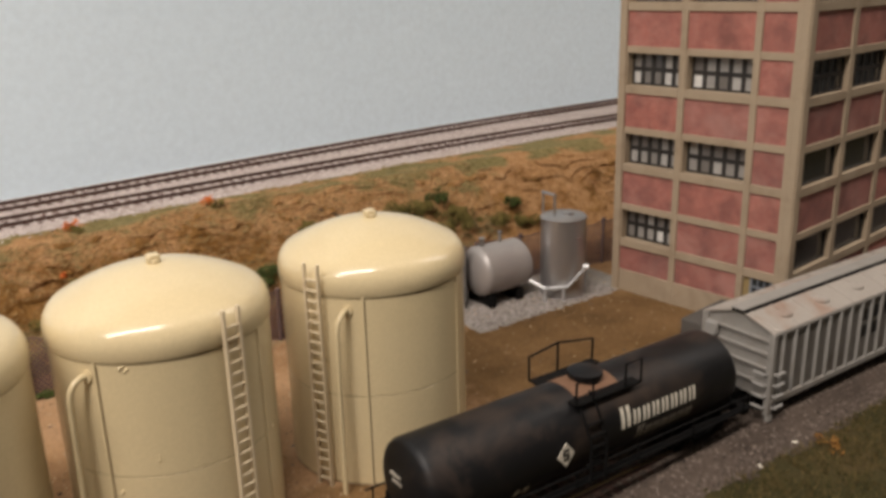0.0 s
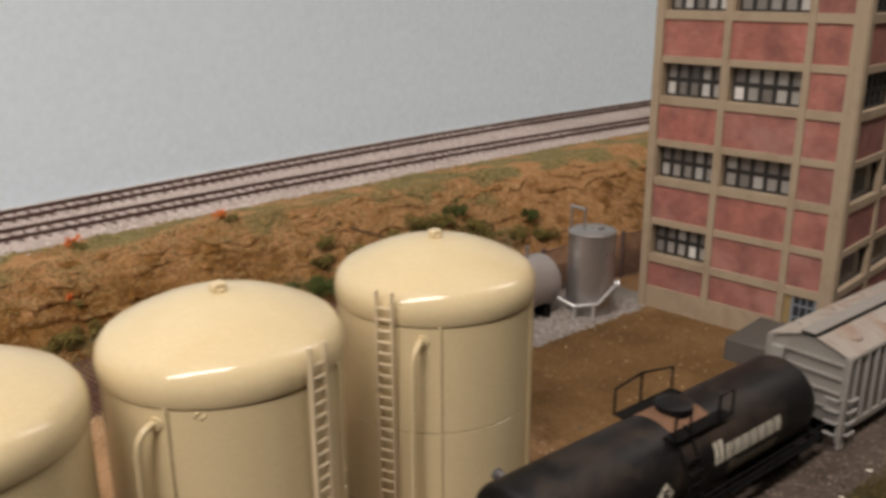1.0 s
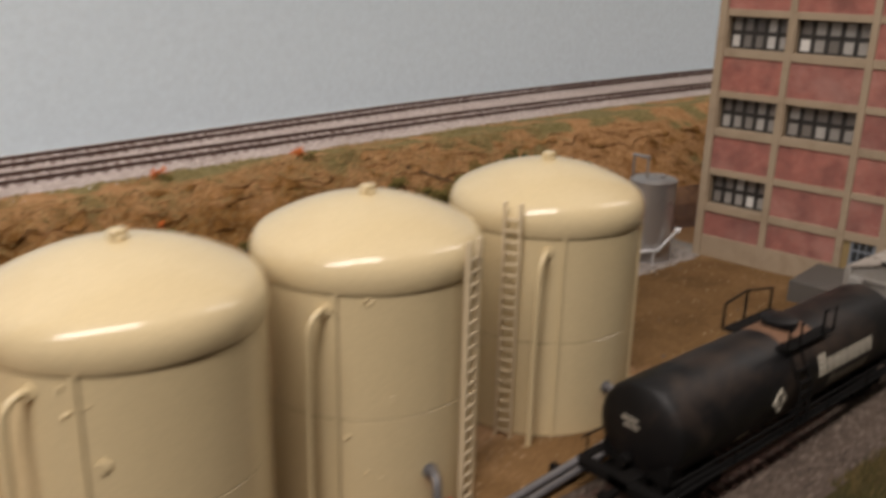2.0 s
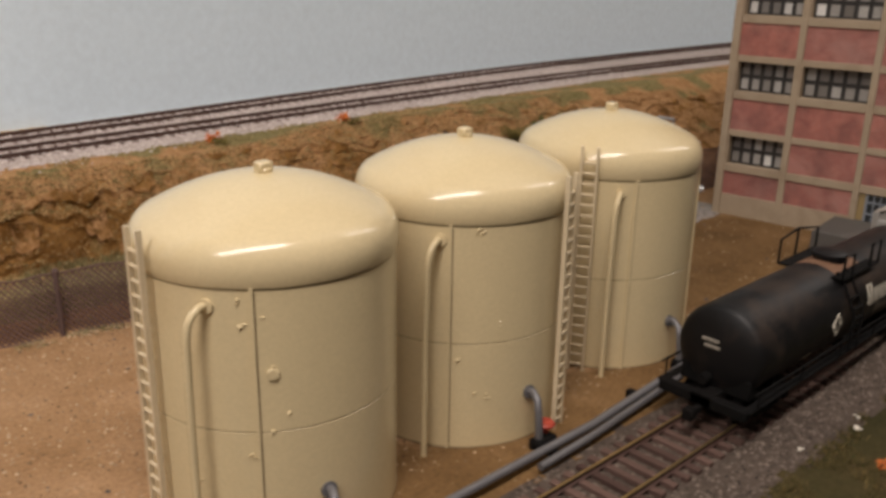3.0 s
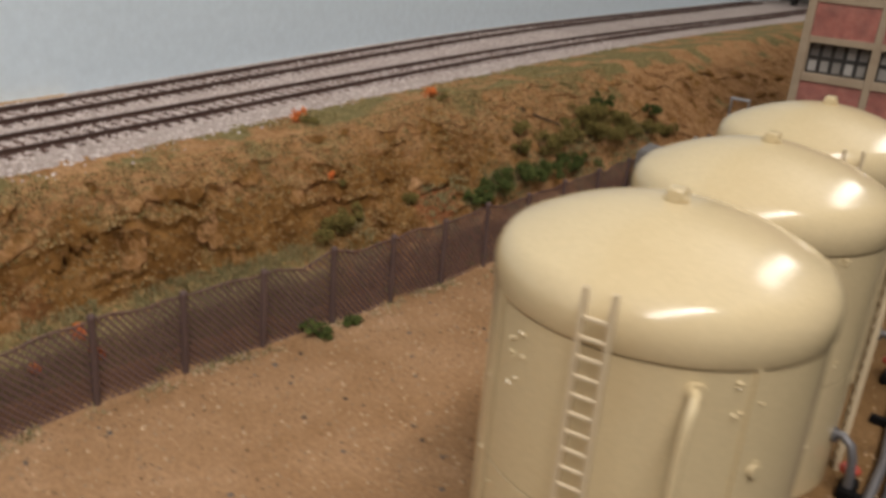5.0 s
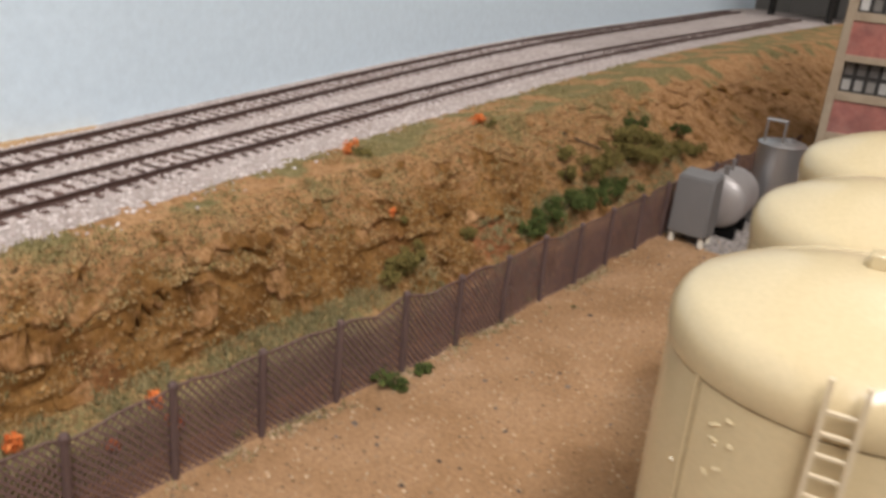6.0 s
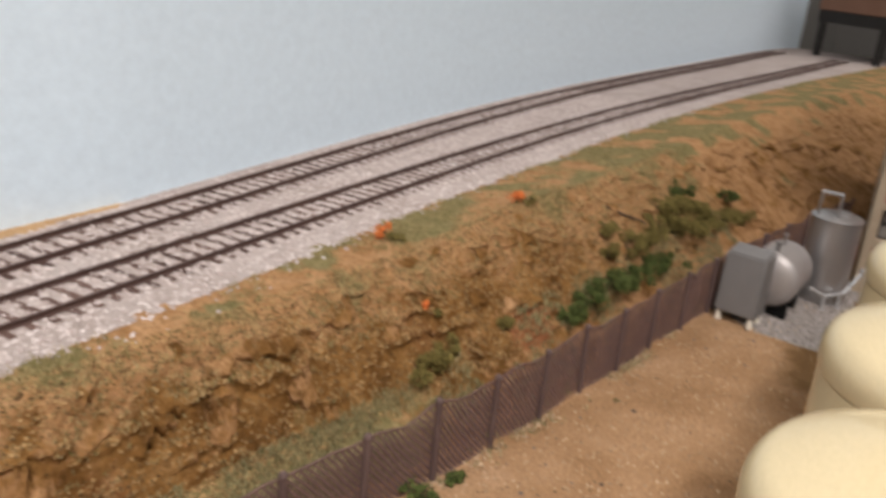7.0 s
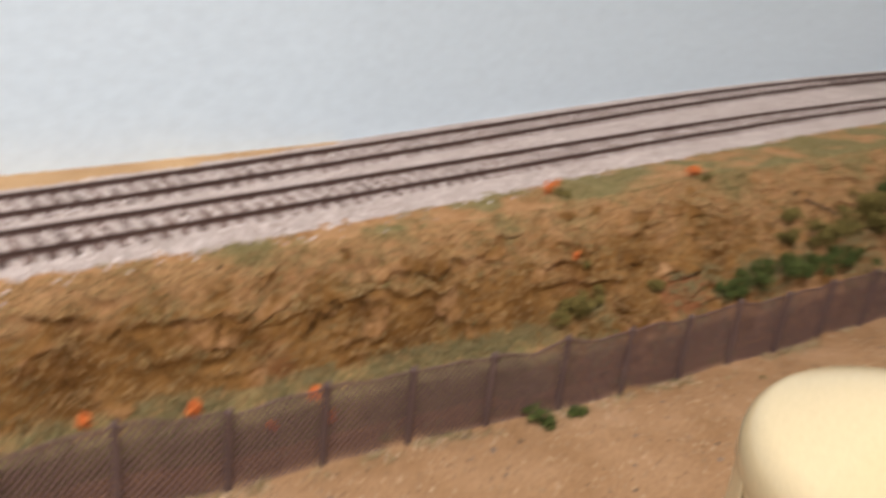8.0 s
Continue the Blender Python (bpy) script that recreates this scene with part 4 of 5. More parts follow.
def build_tank_car():
    x0, x1, R, zc = 127.0, 280.0, 16.3, 29.0
    t = thing("tank_car", 0, 0, 0, "weathered black railway tank car with faded white lettering", "tank car")
    bm = bmnew()
    L = x1 - x0
    cap = 5.0
    prof = [(0.0, 0.0)] + [(R * math.sin(radians(a)) if a < 60 else R * (0.93 if a == 60 else 1.0), cap * (1 - math.cos(radians(a)))) for a in (20, 40)] + [(R * 0.88, cap * 0.52), (R * 0.96, cap * 0.72), (R, cap * 1.05)]
    prof += [(R, L - cap * 1.05)] + [(r, L - z) for r, z in prof[::-1][1:]]
    lathe(bm, prof, 56)
    bmesh.ops.rotate(bm, verts=bm.verts[:], cent=(0, 0, 0), matrix=Matrix.Rotation(radians(90), 3, "Y"))
    bmesh.ops.translate(bm, verts=bm.verts[:], vec=(x0, SPUR_Y, zc))
    part("tank_barrel", bm, BLACK, t)
    # underframe
    part("centre_sill", box(bmnew(), x0 - 6, SPUR_Y - 4, 11.5, x1 + 6, SPUR_Y + 4, 16.0, 0.3), BLACK_DK, t)
    for x in (x0 - 6, x1 + 2):
        part("end_beam", box(bmnew(), x, SPUR_Y - 16.5, 11.5, x + 4, SPUR_Y + 16.5, 15.5, 0.4), BLACK_DK, t)
    for s in (-1, 1):
        part("running_board", box(bmnew(), x0 - 5, SPUR_Y + s * 16.0 - 1.6, 14.4, x1 + 5, SPUR_Y + s * 16.0 + 1.6, 15.4, 0.2), BLACK_DK, t)
        bm = bmnew()
        tube(bm, [(x0 - 3, SPUR_Y + s * 17.6, 21), (x1 + 3, SPUR_Y + s * 17.6, 21)], 0.4, 6)
        for k in range(6):
            xx = x0 + L * k / 5
            tube(bm, [(xx, SPUR_Y + s * 17.6, 15), (xx, SPUR_Y + s * 17.6, 21)], 0.35, 5)
        part("grab_rail", bm, BLACK_DK, t)
    for x in (x0 + 6, x1 - 6):
        part("saddle", box(bmnew(), x - 4, SPUR_Y - 13, 15, x + 4, SPUR_Y + 13, 22, 0.4), BLACK_DK, t)
    for x in (x0 - 12, x1 + 12):
        bm = bmnew()
        s = 1 if x > x0 else -1
        box(bm, min(x, x - s * 6), SPUR_Y - 1.2, 9.5, max(x, x - s * 6), SPUR_Y + 1.2, 12.0, 0.3)
        box(bm, x - 2.0, SPUR_Y - 2.0, 8.5, x + 2.0, SPUR_Y + 2.0, 13.0, 0.6)
        part("coupler", bm, BLACK_DK, t)
    bogie(t, x0 + 19)
    bogie(t, x1 - 19)
    # brake gear on the near end and ladder rungs at mid length
    part("brake_cylinder", tube(bmnew(), [(x0 - 3, SPUR_Y + 2, 19.5), (x0 + 3, SPUR_Y + 2, 19.5)], 2.0, 10), BLACK_DK, t)
    mx = 198.0
    for z in (16.5, 20.5, 24.5, 28.5, 32.5, 36.5):
        yy = SPUR_Y - math.sqrt(max(R * R - (z - zc) ** 2, 0)) - 1.8
        part("rung", tube(bmnew(), [(mx - 3.6, yy, z), (mx + 3.6, yy, z)], 0.55, 6), BLACK_DK, t)
    for dx in (-3.6, 3.6):
        bm = bmnew()
        tube(bm, [(mx + dx, SPUR_Y - R - 1.9, 15), (mx + dx, SPUR_Y - R - 1.9, 30), (mx + dx, SPUR_Y - 12.8, 41), (mx + dx, SPUR_Y - 9, 45)], 0.5, 6)
        part("ladder_side", bm, BLACK_DK, t)
    # dome platform with rails
    top = zc + R
    mx = 209.0
    part("platform", box(bmnew(), mx - 17, SPUR_Y - 13.0, top - 2.6, mx + 15, SPUR_Y - 8.0, top - 1.7, 0.2), BLACK_DK, t)
    part("platform", box(bmnew(), mx - 17, SPUR_Y + 8.0, top - 2.6, mx + 15, SPUR_Y + 13.0, top - 1.7, 0.2), BLACK_DK, t)
    bm = bmnew()
    lathe(bm, [(0, top - 4), (6.0, top - 4), (6.0, top + 1.0), (6.6, top + 1.2), (6.6, top + 2.4), (5.0, top + 3.2), (0, top + 3.4)], 24, mx - 1, SPUR_Y)
    part("manway", bm, BLACK, t)
    bm = bmnew()
    for a, b in ((mx - 13, mx + 8),):
        n = 10
        vs = []
        for i in range(n + 1):
            ang = radians(55 + 70 * i / n)
            vs.append([bm.verts.new((a, SPUR_Y + (R + 0.12) * math.cos(ang), zc + (R + 0.12) * math.sin(ang))), bm.verts.new((b, SPUR_Y + (R + 0.12) * math.cos(ang), zc + (R + 0.12) * math.sin(ang)))])
        for p, q in zip(vs, vs[1:]):
            bm.faces.new((p[0], p[1], q[1], q[0]))
    part("rust_patch", bm, RUSTY, t, "rusty spill stain on the barrel")
    far, near = SPUR_Y + 12.6, SPUR_Y - 12.6
    for pts, mids in (([(mx - 17, far, top - 2), (mx - 17, far, top + 7.5), (mx - 3, far, top + 9.5), (mx + 15, far, top + 6.5), (mx + 15, far, top - 2)], (-3,)),
                      ([(mx - 17, near, top - 2), (mx - 17, near, top + 6.5), (mx - 9, near, top + 6.5), (mx - 9, near, top - 2)], ()),
                      ([(mx + 7, near, top - 2), (mx + 7, near, top + 7.0), (mx + 15, near, top + 7.0), (mx + 15, near, top - 2)], ())):
        bm = bmnew()
        tube(bm, pts, 0.5, 6)
        for dx in mids:
            tube(bm, [(mx + dx, far, top - 2), (mx + dx, far, top + 9.5)], 0.5, 6)
        part("hand_rail", bm, BLACK_DK, t)
    # faded lettering blocks, bent to the barrel
    def mark(xa, xb, za, zb, skew=0.0, name="lettering_block"):
        bm = bmnew()
        vs = []
        for i in range(5):
            f = i / 4
            row = []
            for x in (xa, xb):
                z = za + (zb - za) * f
                ang = math.asin(max(-1, min(1, (z - zc) / R)))
                row.append(bm.verts.new((x + skew * f, SPUR_Y - (R + 0.1) * math.cos(ang), z)))
            vs.append(row)
        for p, q in zip(vs, vs[1:]):
            bm.faces.new((p[0], p[1], q[1], q[0]))
        part(name, bm, WHITE if name == "lettering_block" else FADED, t)
    x = 211.0
    for k, (w, h) in enumerate([(4.6, 7.6)] + [(3.5, 5.4)] * 7):
        mark(x, x + 0.36 * w, 29.4, 29.4 + h, 0.5)
        mark(x + 0.62 * w, x + w, 29.4, 29.4 + h, 0.5)
        x += w + 1.5
    x = 219.0
    for k in range(7):
        mark(x, x + 1.2, 22.8, 27.0 + (1.2 if k == 0 else 0), 0.8, "faded_block")
        mark(x + 2.0, x + 3.2, 22.8, 27.0 + (1.2 if k == 0 else 0), 0.8, "faded_block")
        x += 4.4
    mark(163, 165.5, 18, 22.0)
    mark(167, 169.5, 18, 22.0)
    # diamond placard
    bm = bmnew()
    y = SPUR_Y - R - 0.35
    v = [bm.verts.new((184 + a, y, 29.0 + b)) for a, b in ((-3.9, 0), (0, -4.6), (3.9, 0), (0, 4.6))]
    f = bm.faces.new(v)
    r = bmesh.ops.extrude_face_region(bm, geom=[f])
    bmesh.ops.translate(bm, verts=[q for q in r["geom"] if isinstance(q, bmesh.types.BMVert)], vec=(0, 0.3, 0))
    pl = part("placard", bm, WHITE, t, "white diamond placard with dark mark")
    bm = bmnew()
    for a, b, c, d in ((-1.4, 1.2, 1.4, 2.2), (-1.4, -0.5, 1.4, 0.5), (-1.4, -2.2, 1.4, -1.2), (-1.5, 0.3, -0.6, 1.9), (0.6, -1.9, 1.5, -0.3)):
        box(bm, 184 + a, y - 0.08, 29.0 + b, 184 + c, y - 0.02, 29.0 + d)
    part("placard_mark", bm, BLACK, pl)
    # small white bars on the round end
    for k, (a, b) in enumerate(((-1.0, 5.0), (-1.6, 4.0))):
        bm = bmnew()
        box(bm, x0 - 0.35, SPUR_Y + a, 33.0 - 2.2 * k, x0 + 0.6, SPUR_Y + b, 33.8 - 2.2 * k)
        part("end_bar", bm, FADED, t)


build_tank_car()


def build_hopper():
    x0, L, W, z0, z1, ridge = 297.5, 168.0, 16.8, 14.0, 44.0, 50.0
    t = thing("covered_hopper", 0, 0, 0, "weathered light grey covered hopper car with ribbed sides", "hopper car")
    bm = bmnew()
    y0, y1 = SPUR_Y - W, SPUR_Y + W
    v = []
    for x in (x0, x0 + L):
        v.append([bm.verts.new((x, y, z)) for y, z in ((y0, z0), (y1, z0), (y1, z1), (SPUR_Y, ridge - 1.2), (y0, z1))])
    for k in range(5):
        bm.faces.new((v[0][k], v[0][(k + 1) % 5], v[1][(k + 1) % 5], v[1][k]))
    bm.faces.new(v[0])
    bm.faces.new(v[1][::-1])
    part("body", bm, GREY_CAR, t, smooth=False)
    for s in (-1, 1):
        bm = bmnew()
        a, b = SPUR_Y + s * 3.0, SPUR_Y + s * (W + 0.9)
        za, zb = ridge - 1.5, z1 - 0.3
        vs = [bm.verts.new((x, y, z + h)) for x in (x0 - 1.2, x0 + L + 1.2) for y, z in ((a, za), (b, zb)) for h in (0.05, 0.75)]
        for q in ((0, 2, 3, 1), (4, 5, 7, 6), (0, 1, 5, 4), (2, 6, 7, 3), (1, 3, 7, 5), (0, 4, 6, 2)):
            bm.faces.new([vs[i] for i in q])
        part("roof_panel", bm, ROOF_CAR, t, smooth=False)
        for k in range(6):
            bm = bmnew()
            cx = x0 + 16 + k * 27
            cy = SPUR_Y + s * 8.6
            cz = ridge - 1.0 - (ridge - z1 - 0.5) * 8.6 / W
            lathe(bm, [(0, cz - 0.8), (4.6, cz - 0.8), (4.6, cz + 1.0), (3.9, cz + 1.6), (0, cz + 1.7)], 18, cx, cy)
            part("hatch", bm, ROOF_CAR, t)
    for k in range(13):
        for sg in (-1, 1):
            bm = bmnew()
            xa = x0 + 2 + k * 13.6
            ya, yb = SPUR_Y + sg * 3.4, SPUR_Y + sg * (W + 0.6)
            tube(bm, [(xa, ya, ridge - 0.75), (xa, yb, z1 + 0.45)], 0.45, 5)
            part("roof_batten", bm, ROOF_CAR, t)
    # solid black strip stands in for shade below the running board
    part("ridge_shade_strip", box(bmnew(), x0 - 1.0, SPUR_Y - 3.7, ridge - 1.4, x0 + L + 1.0, SPUR_Y + 3.7, ridge + 0.15), BLACK_DK, t, "black strip painting the shade under the running board")
    part("running_board", box(bmnew(), x0 - 2.5, SPUR_Y - 3.2, ridge + 0.2, x0 + L + 2.5, SPUR_Y + 3.2, ridge + 1.0, 0.2), GREY_CAR, t)
    for s in (-1, 1):
        k = 0
        x = x0 + 6.0
        while x < x0 + L - 3:
            bm = bmnew()
            y = SPUR_Y + s * W
            box(bm, x - 0.55, min(y, y + s * 1.5), z0 - 1, x + 0.55, max(y, y + s * 1.5), z1 - 1.2, 0.2)
            part("rib", bm, CAR_RIB, t)
            x += 8.2
        y = SPUR_Y + s * W
        # thin sheet coloured darker for the side turned from the light
        part("side_sheet", box(bmnew(), x0 + 1.6, min(y, y + s * 0.12), z0 + 0.7, x0 + L - 1.6, max(y, y + s * 0.12), z1 - 1.6), SIDE_SHADE, t, "weathered brown-grey side sheet with shade put into its colour")
        part("top_chord", box(bmnew(), x0 - 0.5, min(y, y + s * 1.3), z1 - 1.5, x0 + L + 0.5, max(y, y + s * 1.3), z1 + 0.1, 0.2), GREY_CAR, t)
        part("side_sill", box(bmnew(), x0 - 0.5, min(y, y + s * 1.6), z0 - 2.0, x0 + L + 0.5, max(y, y + s * 1.6), z0 + 0.6, 0.2), GREY_CAR, t)
    # end ribs, ladder irons and brake wheel housing
    for z in (20, 27, 33.5, 39.5):
        part("end_rib", box(bmnew(), x0 - 1.3, SPUR_Y - W, z, x0 + 0.1, SPUR_Y + W, z + 1.5, 0.3), GREY_CAR, t)
    for z in (11.0, 16.0, 21.0, 26.0):
        bm = bmnew()
        tube(bm, [(x0 - 3.0, SPUR_Y - W + 0.6, z), (x0 - 3.0, SPUR_Y - W + 6.0, z)], 0.75, 6)
        tube(bm, [(x0 + 0.6, SPUR_Y - W - 2.6, z), (x0 + 6.0, SPUR_Y - W - 2.6, z)], 0.75, 6)
        tube(bm, [(x0 - 3.0, SPUR_Y - W + 0.6, z), (x0, SPUR_Y - W + 0.6, z)], 0.6, 5)
        tube(bm, [(x0 + 0.6, SPUR_Y - W - 2.6, z), (x0 + 0.6, SPUR_Y - W, z)], 0.6, 5)
        part("grab_iron", bm, CAR_RIB, t)
    part("corner_post", box(bmnew(), x0 - 1.4, SPUR_Y - W - 1.4, 7.0, x0 + 1.4, SPUR_Y - W + 1.4, z1, 0.3), GREY_CAR, t)
    part("corner_post", box(bmnew(), x0 - 1.4, SPUR_Y + W - 1.4, 9.0, x0 + 1.4, SPUR_Y + W + 1.4, z1, 0.3), GREY_CAR, t)
    part("step", box(bmnew(), x0 - 1.0, SPUR_Y - W - 1.6, 4.2, x0 + 2.0, SPUR_Y - W + 0.6, 7.2, 0.4), CAR_RIB, t)
    part("brake_housing", box(bmnew(), x0 - 3.6, SPUR_Y + 9, 35, x0 - 1.0, SPUR_Y + 15, 41, 0.5), CAR_RIB, t)
    part("brake_step", box(bmnew(), x0 - 4.0, SPUR_Y + 7, 28.5, x0 - 1.0, SPUR_Y + 16, 29.5, 0.2), CAR_RIB, t)
    # dark lettering blocks on the side and slope sheets below
    for k in range(5):
        bm = bmnew()
        xa = x0 + 66 + (k % 3) * 9
        za = 33 - 8 * (k // 3)
        box(bm, xa, SPUR_Y - W - 0.4, za, xa + 4.6, SPUR_Y - W - 0.16, za + 5.5)
        part("lettering_block", bm, BLACK, t)
    for k in range(3):
        bm = bmnew()
        cx = x0 + 34 + 50 * k
        vs = [bm.verts.new(p) for p in ((cx - 16, y0 + 2, z0), (cx + 16, y0 + 2, z0), (cx + 16, y1 - 2, z0), (cx - 16, y1 - 2, z0), (cx - 4, y0 + 8, 7), (cx + 4, y0 + 8, 7), (cx + 4, y1 - 8, 7), (cx - 4, y1 - 8, 7))]
        for q in ((3, 2, 1, 0), (4, 5, 6, 7), (0, 1, 5, 4), (1, 2, 6, 5), (2, 3, 7, 6), (3, 0, 4, 7)):
            bm.faces.new([vs[i] for i in q])
        part("discharge_bay", bm, GREY_CAR, t, smooth=False)
    part("centre_sill", box(bmnew(), x0 - 5, SPUR_Y - 3.5, 10, x0 + L + 5, SPUR_Y + 3.5, 14.2, 0.3), BLACK_DK, t)
    bm = bmnew()
    box(bm, x0 - 10, SPUR_Y - 2, 9, x0 - 3, SPUR_Y + 2, 12.6, 0.4)
    part("coupler", bm, BLACK_DK, t)
    bogie(t, x0 + 18)
    bogie(t, x0 + L - 18)


build_hopper()


# ---- plants ----
def leaf_cluster(bm, cx, cy, cz, r, n, rng, size=1.0, flat=0.75, spread=0.5):
    """Many small three-cornered leaves, set about an uneven heap of lobes."""
    lobes = [(cx + rng.gauss(0, spread) * r, cy + rng.gauss(0, spread) * r, cz + rng.uniform(0.0, 0.75) * r * flat, r * rng.uniform(0.18, 0.48)) for _ in range(11)]
    for _ in range(n):
        lx, ly, lz, lr = rng.choice(lobes)
        d = Vector((rng.gauss(0, 1), rng.gauss(0, 1), rng.gauss(0.2, 0.8))).normalized() * lr * rng.uniform(0.55, 1.05)
        p = Vector((lx, ly, lz)) + Vector((d.x, d.y, d.z * flat))
        u = Vector((rng.gauss(0, 1), rng.gauss(0, 1), rng.gauss(0, 1))).normalized()
        w = u.orthogonal().normalized()
        s = size * rng.uniform(0.5, 1.1)
        bm.faces.new([bm.verts.new(q) for q in (p - u * s, p + w * s * 0.8, p + u * s, p - w * s * 0.6)])


def bush(name, x, y, r, leaf, label, rng, n=180, size=0.8, flat=0.75, spread=0.5):
    z = surf(x, y)
    t = thing(name, x, y, z, label, "bush", "bushes on the embankment")
    bm = bmnew()
    leaf_cluster(bm, 0, 0, 0, r, n, rng, size, flat, spread)
    part("leaves", bm, leaf, t, smooth=False)
    bm = bmnew()
    for k in range(4):
        a = rng.uniform(0, 6.28)
        tube(bm, [(0, 0, -0.8), (0.3 * r * math.cos(a), 0.3 * r * math.sin(a), 0.6 * r)], [0.35, 0.15], 5)
    part("stem", bm, TWIG, t)
    return t


_rng = random.Random(11)
for x, y, r, two in ((91, 200.5, 6.2, 1), (161, 182, 6.0, 1), (79, 169, 2.8, 1), (-78, 168.5, 5.0, 0), (-107, 174.5, 4.4, 0), (-40, 163, 4.6, 0), (-37, 157.5, 4.2, 0), (-57, 159.5, 4.2, 0)):
    bush("orange_bush", x, y, r * 0.8, LEAF_OR, "small bright orange flowering bush on the bank", _rng, 260, 0.7, 1.2, 0.22)
    if two:
        bush("green_bush", x + 3.0, y - 3.5, r * 0.9, LEAF_OL, "small olive bush beside an orange bush", _rng, 300, 0.6, 0.7, 0.35)
for x, y, r in ((40, 138.5, 7.0), (57, 136, 5.4)):
    bush("green_bush", x, y, r, LEAF_DK, "low dark green leafy bush in front of the fence", _rng, 420, 0.9, 0.7, 0.3)
GREEN, OLIVE = (LEAF_DK, "dense green bush"), (LEAF_OL, "olive bush")
for x, dy, r, (leaf, lab) in ((149, 13, 5.5, GREEN), (157, 14, 6.5, GREEN), (168, 15, 7.5, GREEN), (179, 15.5, 9, GREEN), (191, 16, 9.5, GREEN), (204, 16, 9.5, GREEN), (217, 17, 8, GREEN), (231, 17, 7.5, GREEN), (245, 16.5, 7, GREEN),
                       (202, 25, 8.0, OLIVE), (211, 33, 5.5, OLIVE), (222, 25, 9, OLIVE), (236, 25, 10, OLIVE), (249, 25, 11, OLIVE), (264, 26, 9.5, OLIVE), (279, 26, 10, OLIVE), (295, 25, 10, OLIVE), (312, 24, 9.5, OLIVE), (331, 24, 9, OLIVE), (350, 24, 8, OLIVE),
                       (268, 33, 9, OLIVE), (286, 34, 8, OLIVE), (305, 31, 8, OLIVE), (300, 40, 7, GREEN), (350, 34, 6.5, GREEN), (115, 20, 4.5, OLIVE), (78, 21, 8, OLIVE), (67, 21, 6.5, OLIVE)):
    bush("green_bush", x, float(fence_y(x)) + dy, r, leaf, lab + " growing on the bank behind the fence", _rng, int(250 * r), 0.62, 1.0)
bush("green_bush", -70, 111, 2.0, LEAF_DK, "tiny green tuft on the yard dirt", _rng, 50, 0.6, 0.6)
bush("green_bush", 150, 118, 1.6, LEAF_DK, "tiny green tuft on the yard dirt", _rng, 40, 0.5, 0.5)
bush("orange_bush", 152, -122, 3.0, LEAF_OR, "small orange bush in the front grass", _rng, 70, 0.7, 0.8)
bush("ochre_bush", 309, -112, 5.5, LEAF_OC, "small ochre bush in the front grass", _rng, 320, 0.6, 0.7, 0.4)

bm = bmnew()
tube(bm, [(x, y, surf(x, y) + h) for x, y, h in ((222, 166, 0.9), (233, 161, 1.3), (245, 155, 0.9), (255, 150, 0.2))], [0.7, 0.6, 0.5, 0.3], 6)
tagged(part("fallen_twig", bm, TWIG), "dark fallen twig lying on the bank", "twig")


for _i, (x, y) in enumerate(((176, -103), (169, -106), (272, -104), (300, -101), (140, -100))):
    bm = bmnew()
    z = surf(x, y)
    for _k in range(3):
        blob(bm, x + _rng.uniform(-1.2, 1.2), y + _rng.uniform(-1, 1), z + 0.4, _rng.uniform(0.6, 1.2), 0.5, _rng)
    tagged(part("plaster_chip", bm, WHITE_FT, smooth=False), "small white plaster chips lying beside the siding", "plaster chip", "plaster chips")


# ---- loose ground cover ----
def scatter_stones(name, label, material, n, place, rmin, rmax, seed, cat="gravel"):
    rng = random.Random(seed)
    verts, faces = [], []
    for _ in range(n):
        p = place(rng)
        if p is None:
            continue
        x, y, z = p
        r = rng.uniform(rmin, rmax)
        a = rng.uniform(0, 6.28)
        k = len(verts)
        for q in range(4):
            s = r * rng.uniform(0.7, 1.3)
            verts.append(((x + s * math.cos(a + q * 1.571)) * MM, (y + s * math.sin(a + q * 1.571)) * MM, (z + r * rng.uniform(-0.2, 0.3)) * MM))
        verts.append(((x + r * rng.uniform(-0.3, 0.3)) * MM, (y + r * rng.uniform(-0.3, 0.3)) * MM, (z + r * rng.uniform(0.5, 0.95)) * MM))
        verts.append((x * MM, y * MM, (z - 0.6 * r) * MM))
        for q in range(4):
            faces.append((k + q, k + (q + 1) % 4, k + 4))
            faces.append((k + (q + 1) % 4, k + q, k + 5))
    me = bpy.data.meshes.new(name)
    me.from_pydata(verts, [], faces)
    me.materials.append(material)
    return tagged(new(name, me), label, cat, kind="stuff")


def on_main(rng):
    x = rng.uniform(-200, 520) if rng.random() < 0.8 else rng.uniform(-250, 850)
    y = rng.uniform(float(turf_y(x)) - 0.5, float(far_rail(x)) + 10)
    if rng.random() < 0.012:
        y = float(turf_y(x)) - abs(rng.gauss(0, 4))
    return x, y, surf(x, y)


def on_spur(rng):
    x = rng.uniform(-160, 480)
    y = SPUR_Y + rng.uniform(-33, 19)
    return x, y, surf(x, y)


def on_yard(rng):
    x = rng.uniform(-260, 372)
    y = rng.uniform(-52, 168)
    if y > float(fence_y(x)):
        return None
    if (y < -27 or (x > 214 and y < 74)) and rng.random() < 0.85:
        return None
    return x, y, surf(x, y)


def on_pad(rng):
    x, y = rng.uniform(262, 362), rng.uniform(62, 124)
    if x < 264 + max(0.0, y - 92) * 0.5 or y > float(fence_y(x)) - 1:
        return None
    return x, y, surf(x, y)


def on_bank(rng):
    x = rng.uniform(-200, 340)
    f, c = float(fence_y(x)), float(crest_y(x))
    y = f + (c - f) * rng.uniform(0.28, 1.05)
    return x, y, surf(x, y)


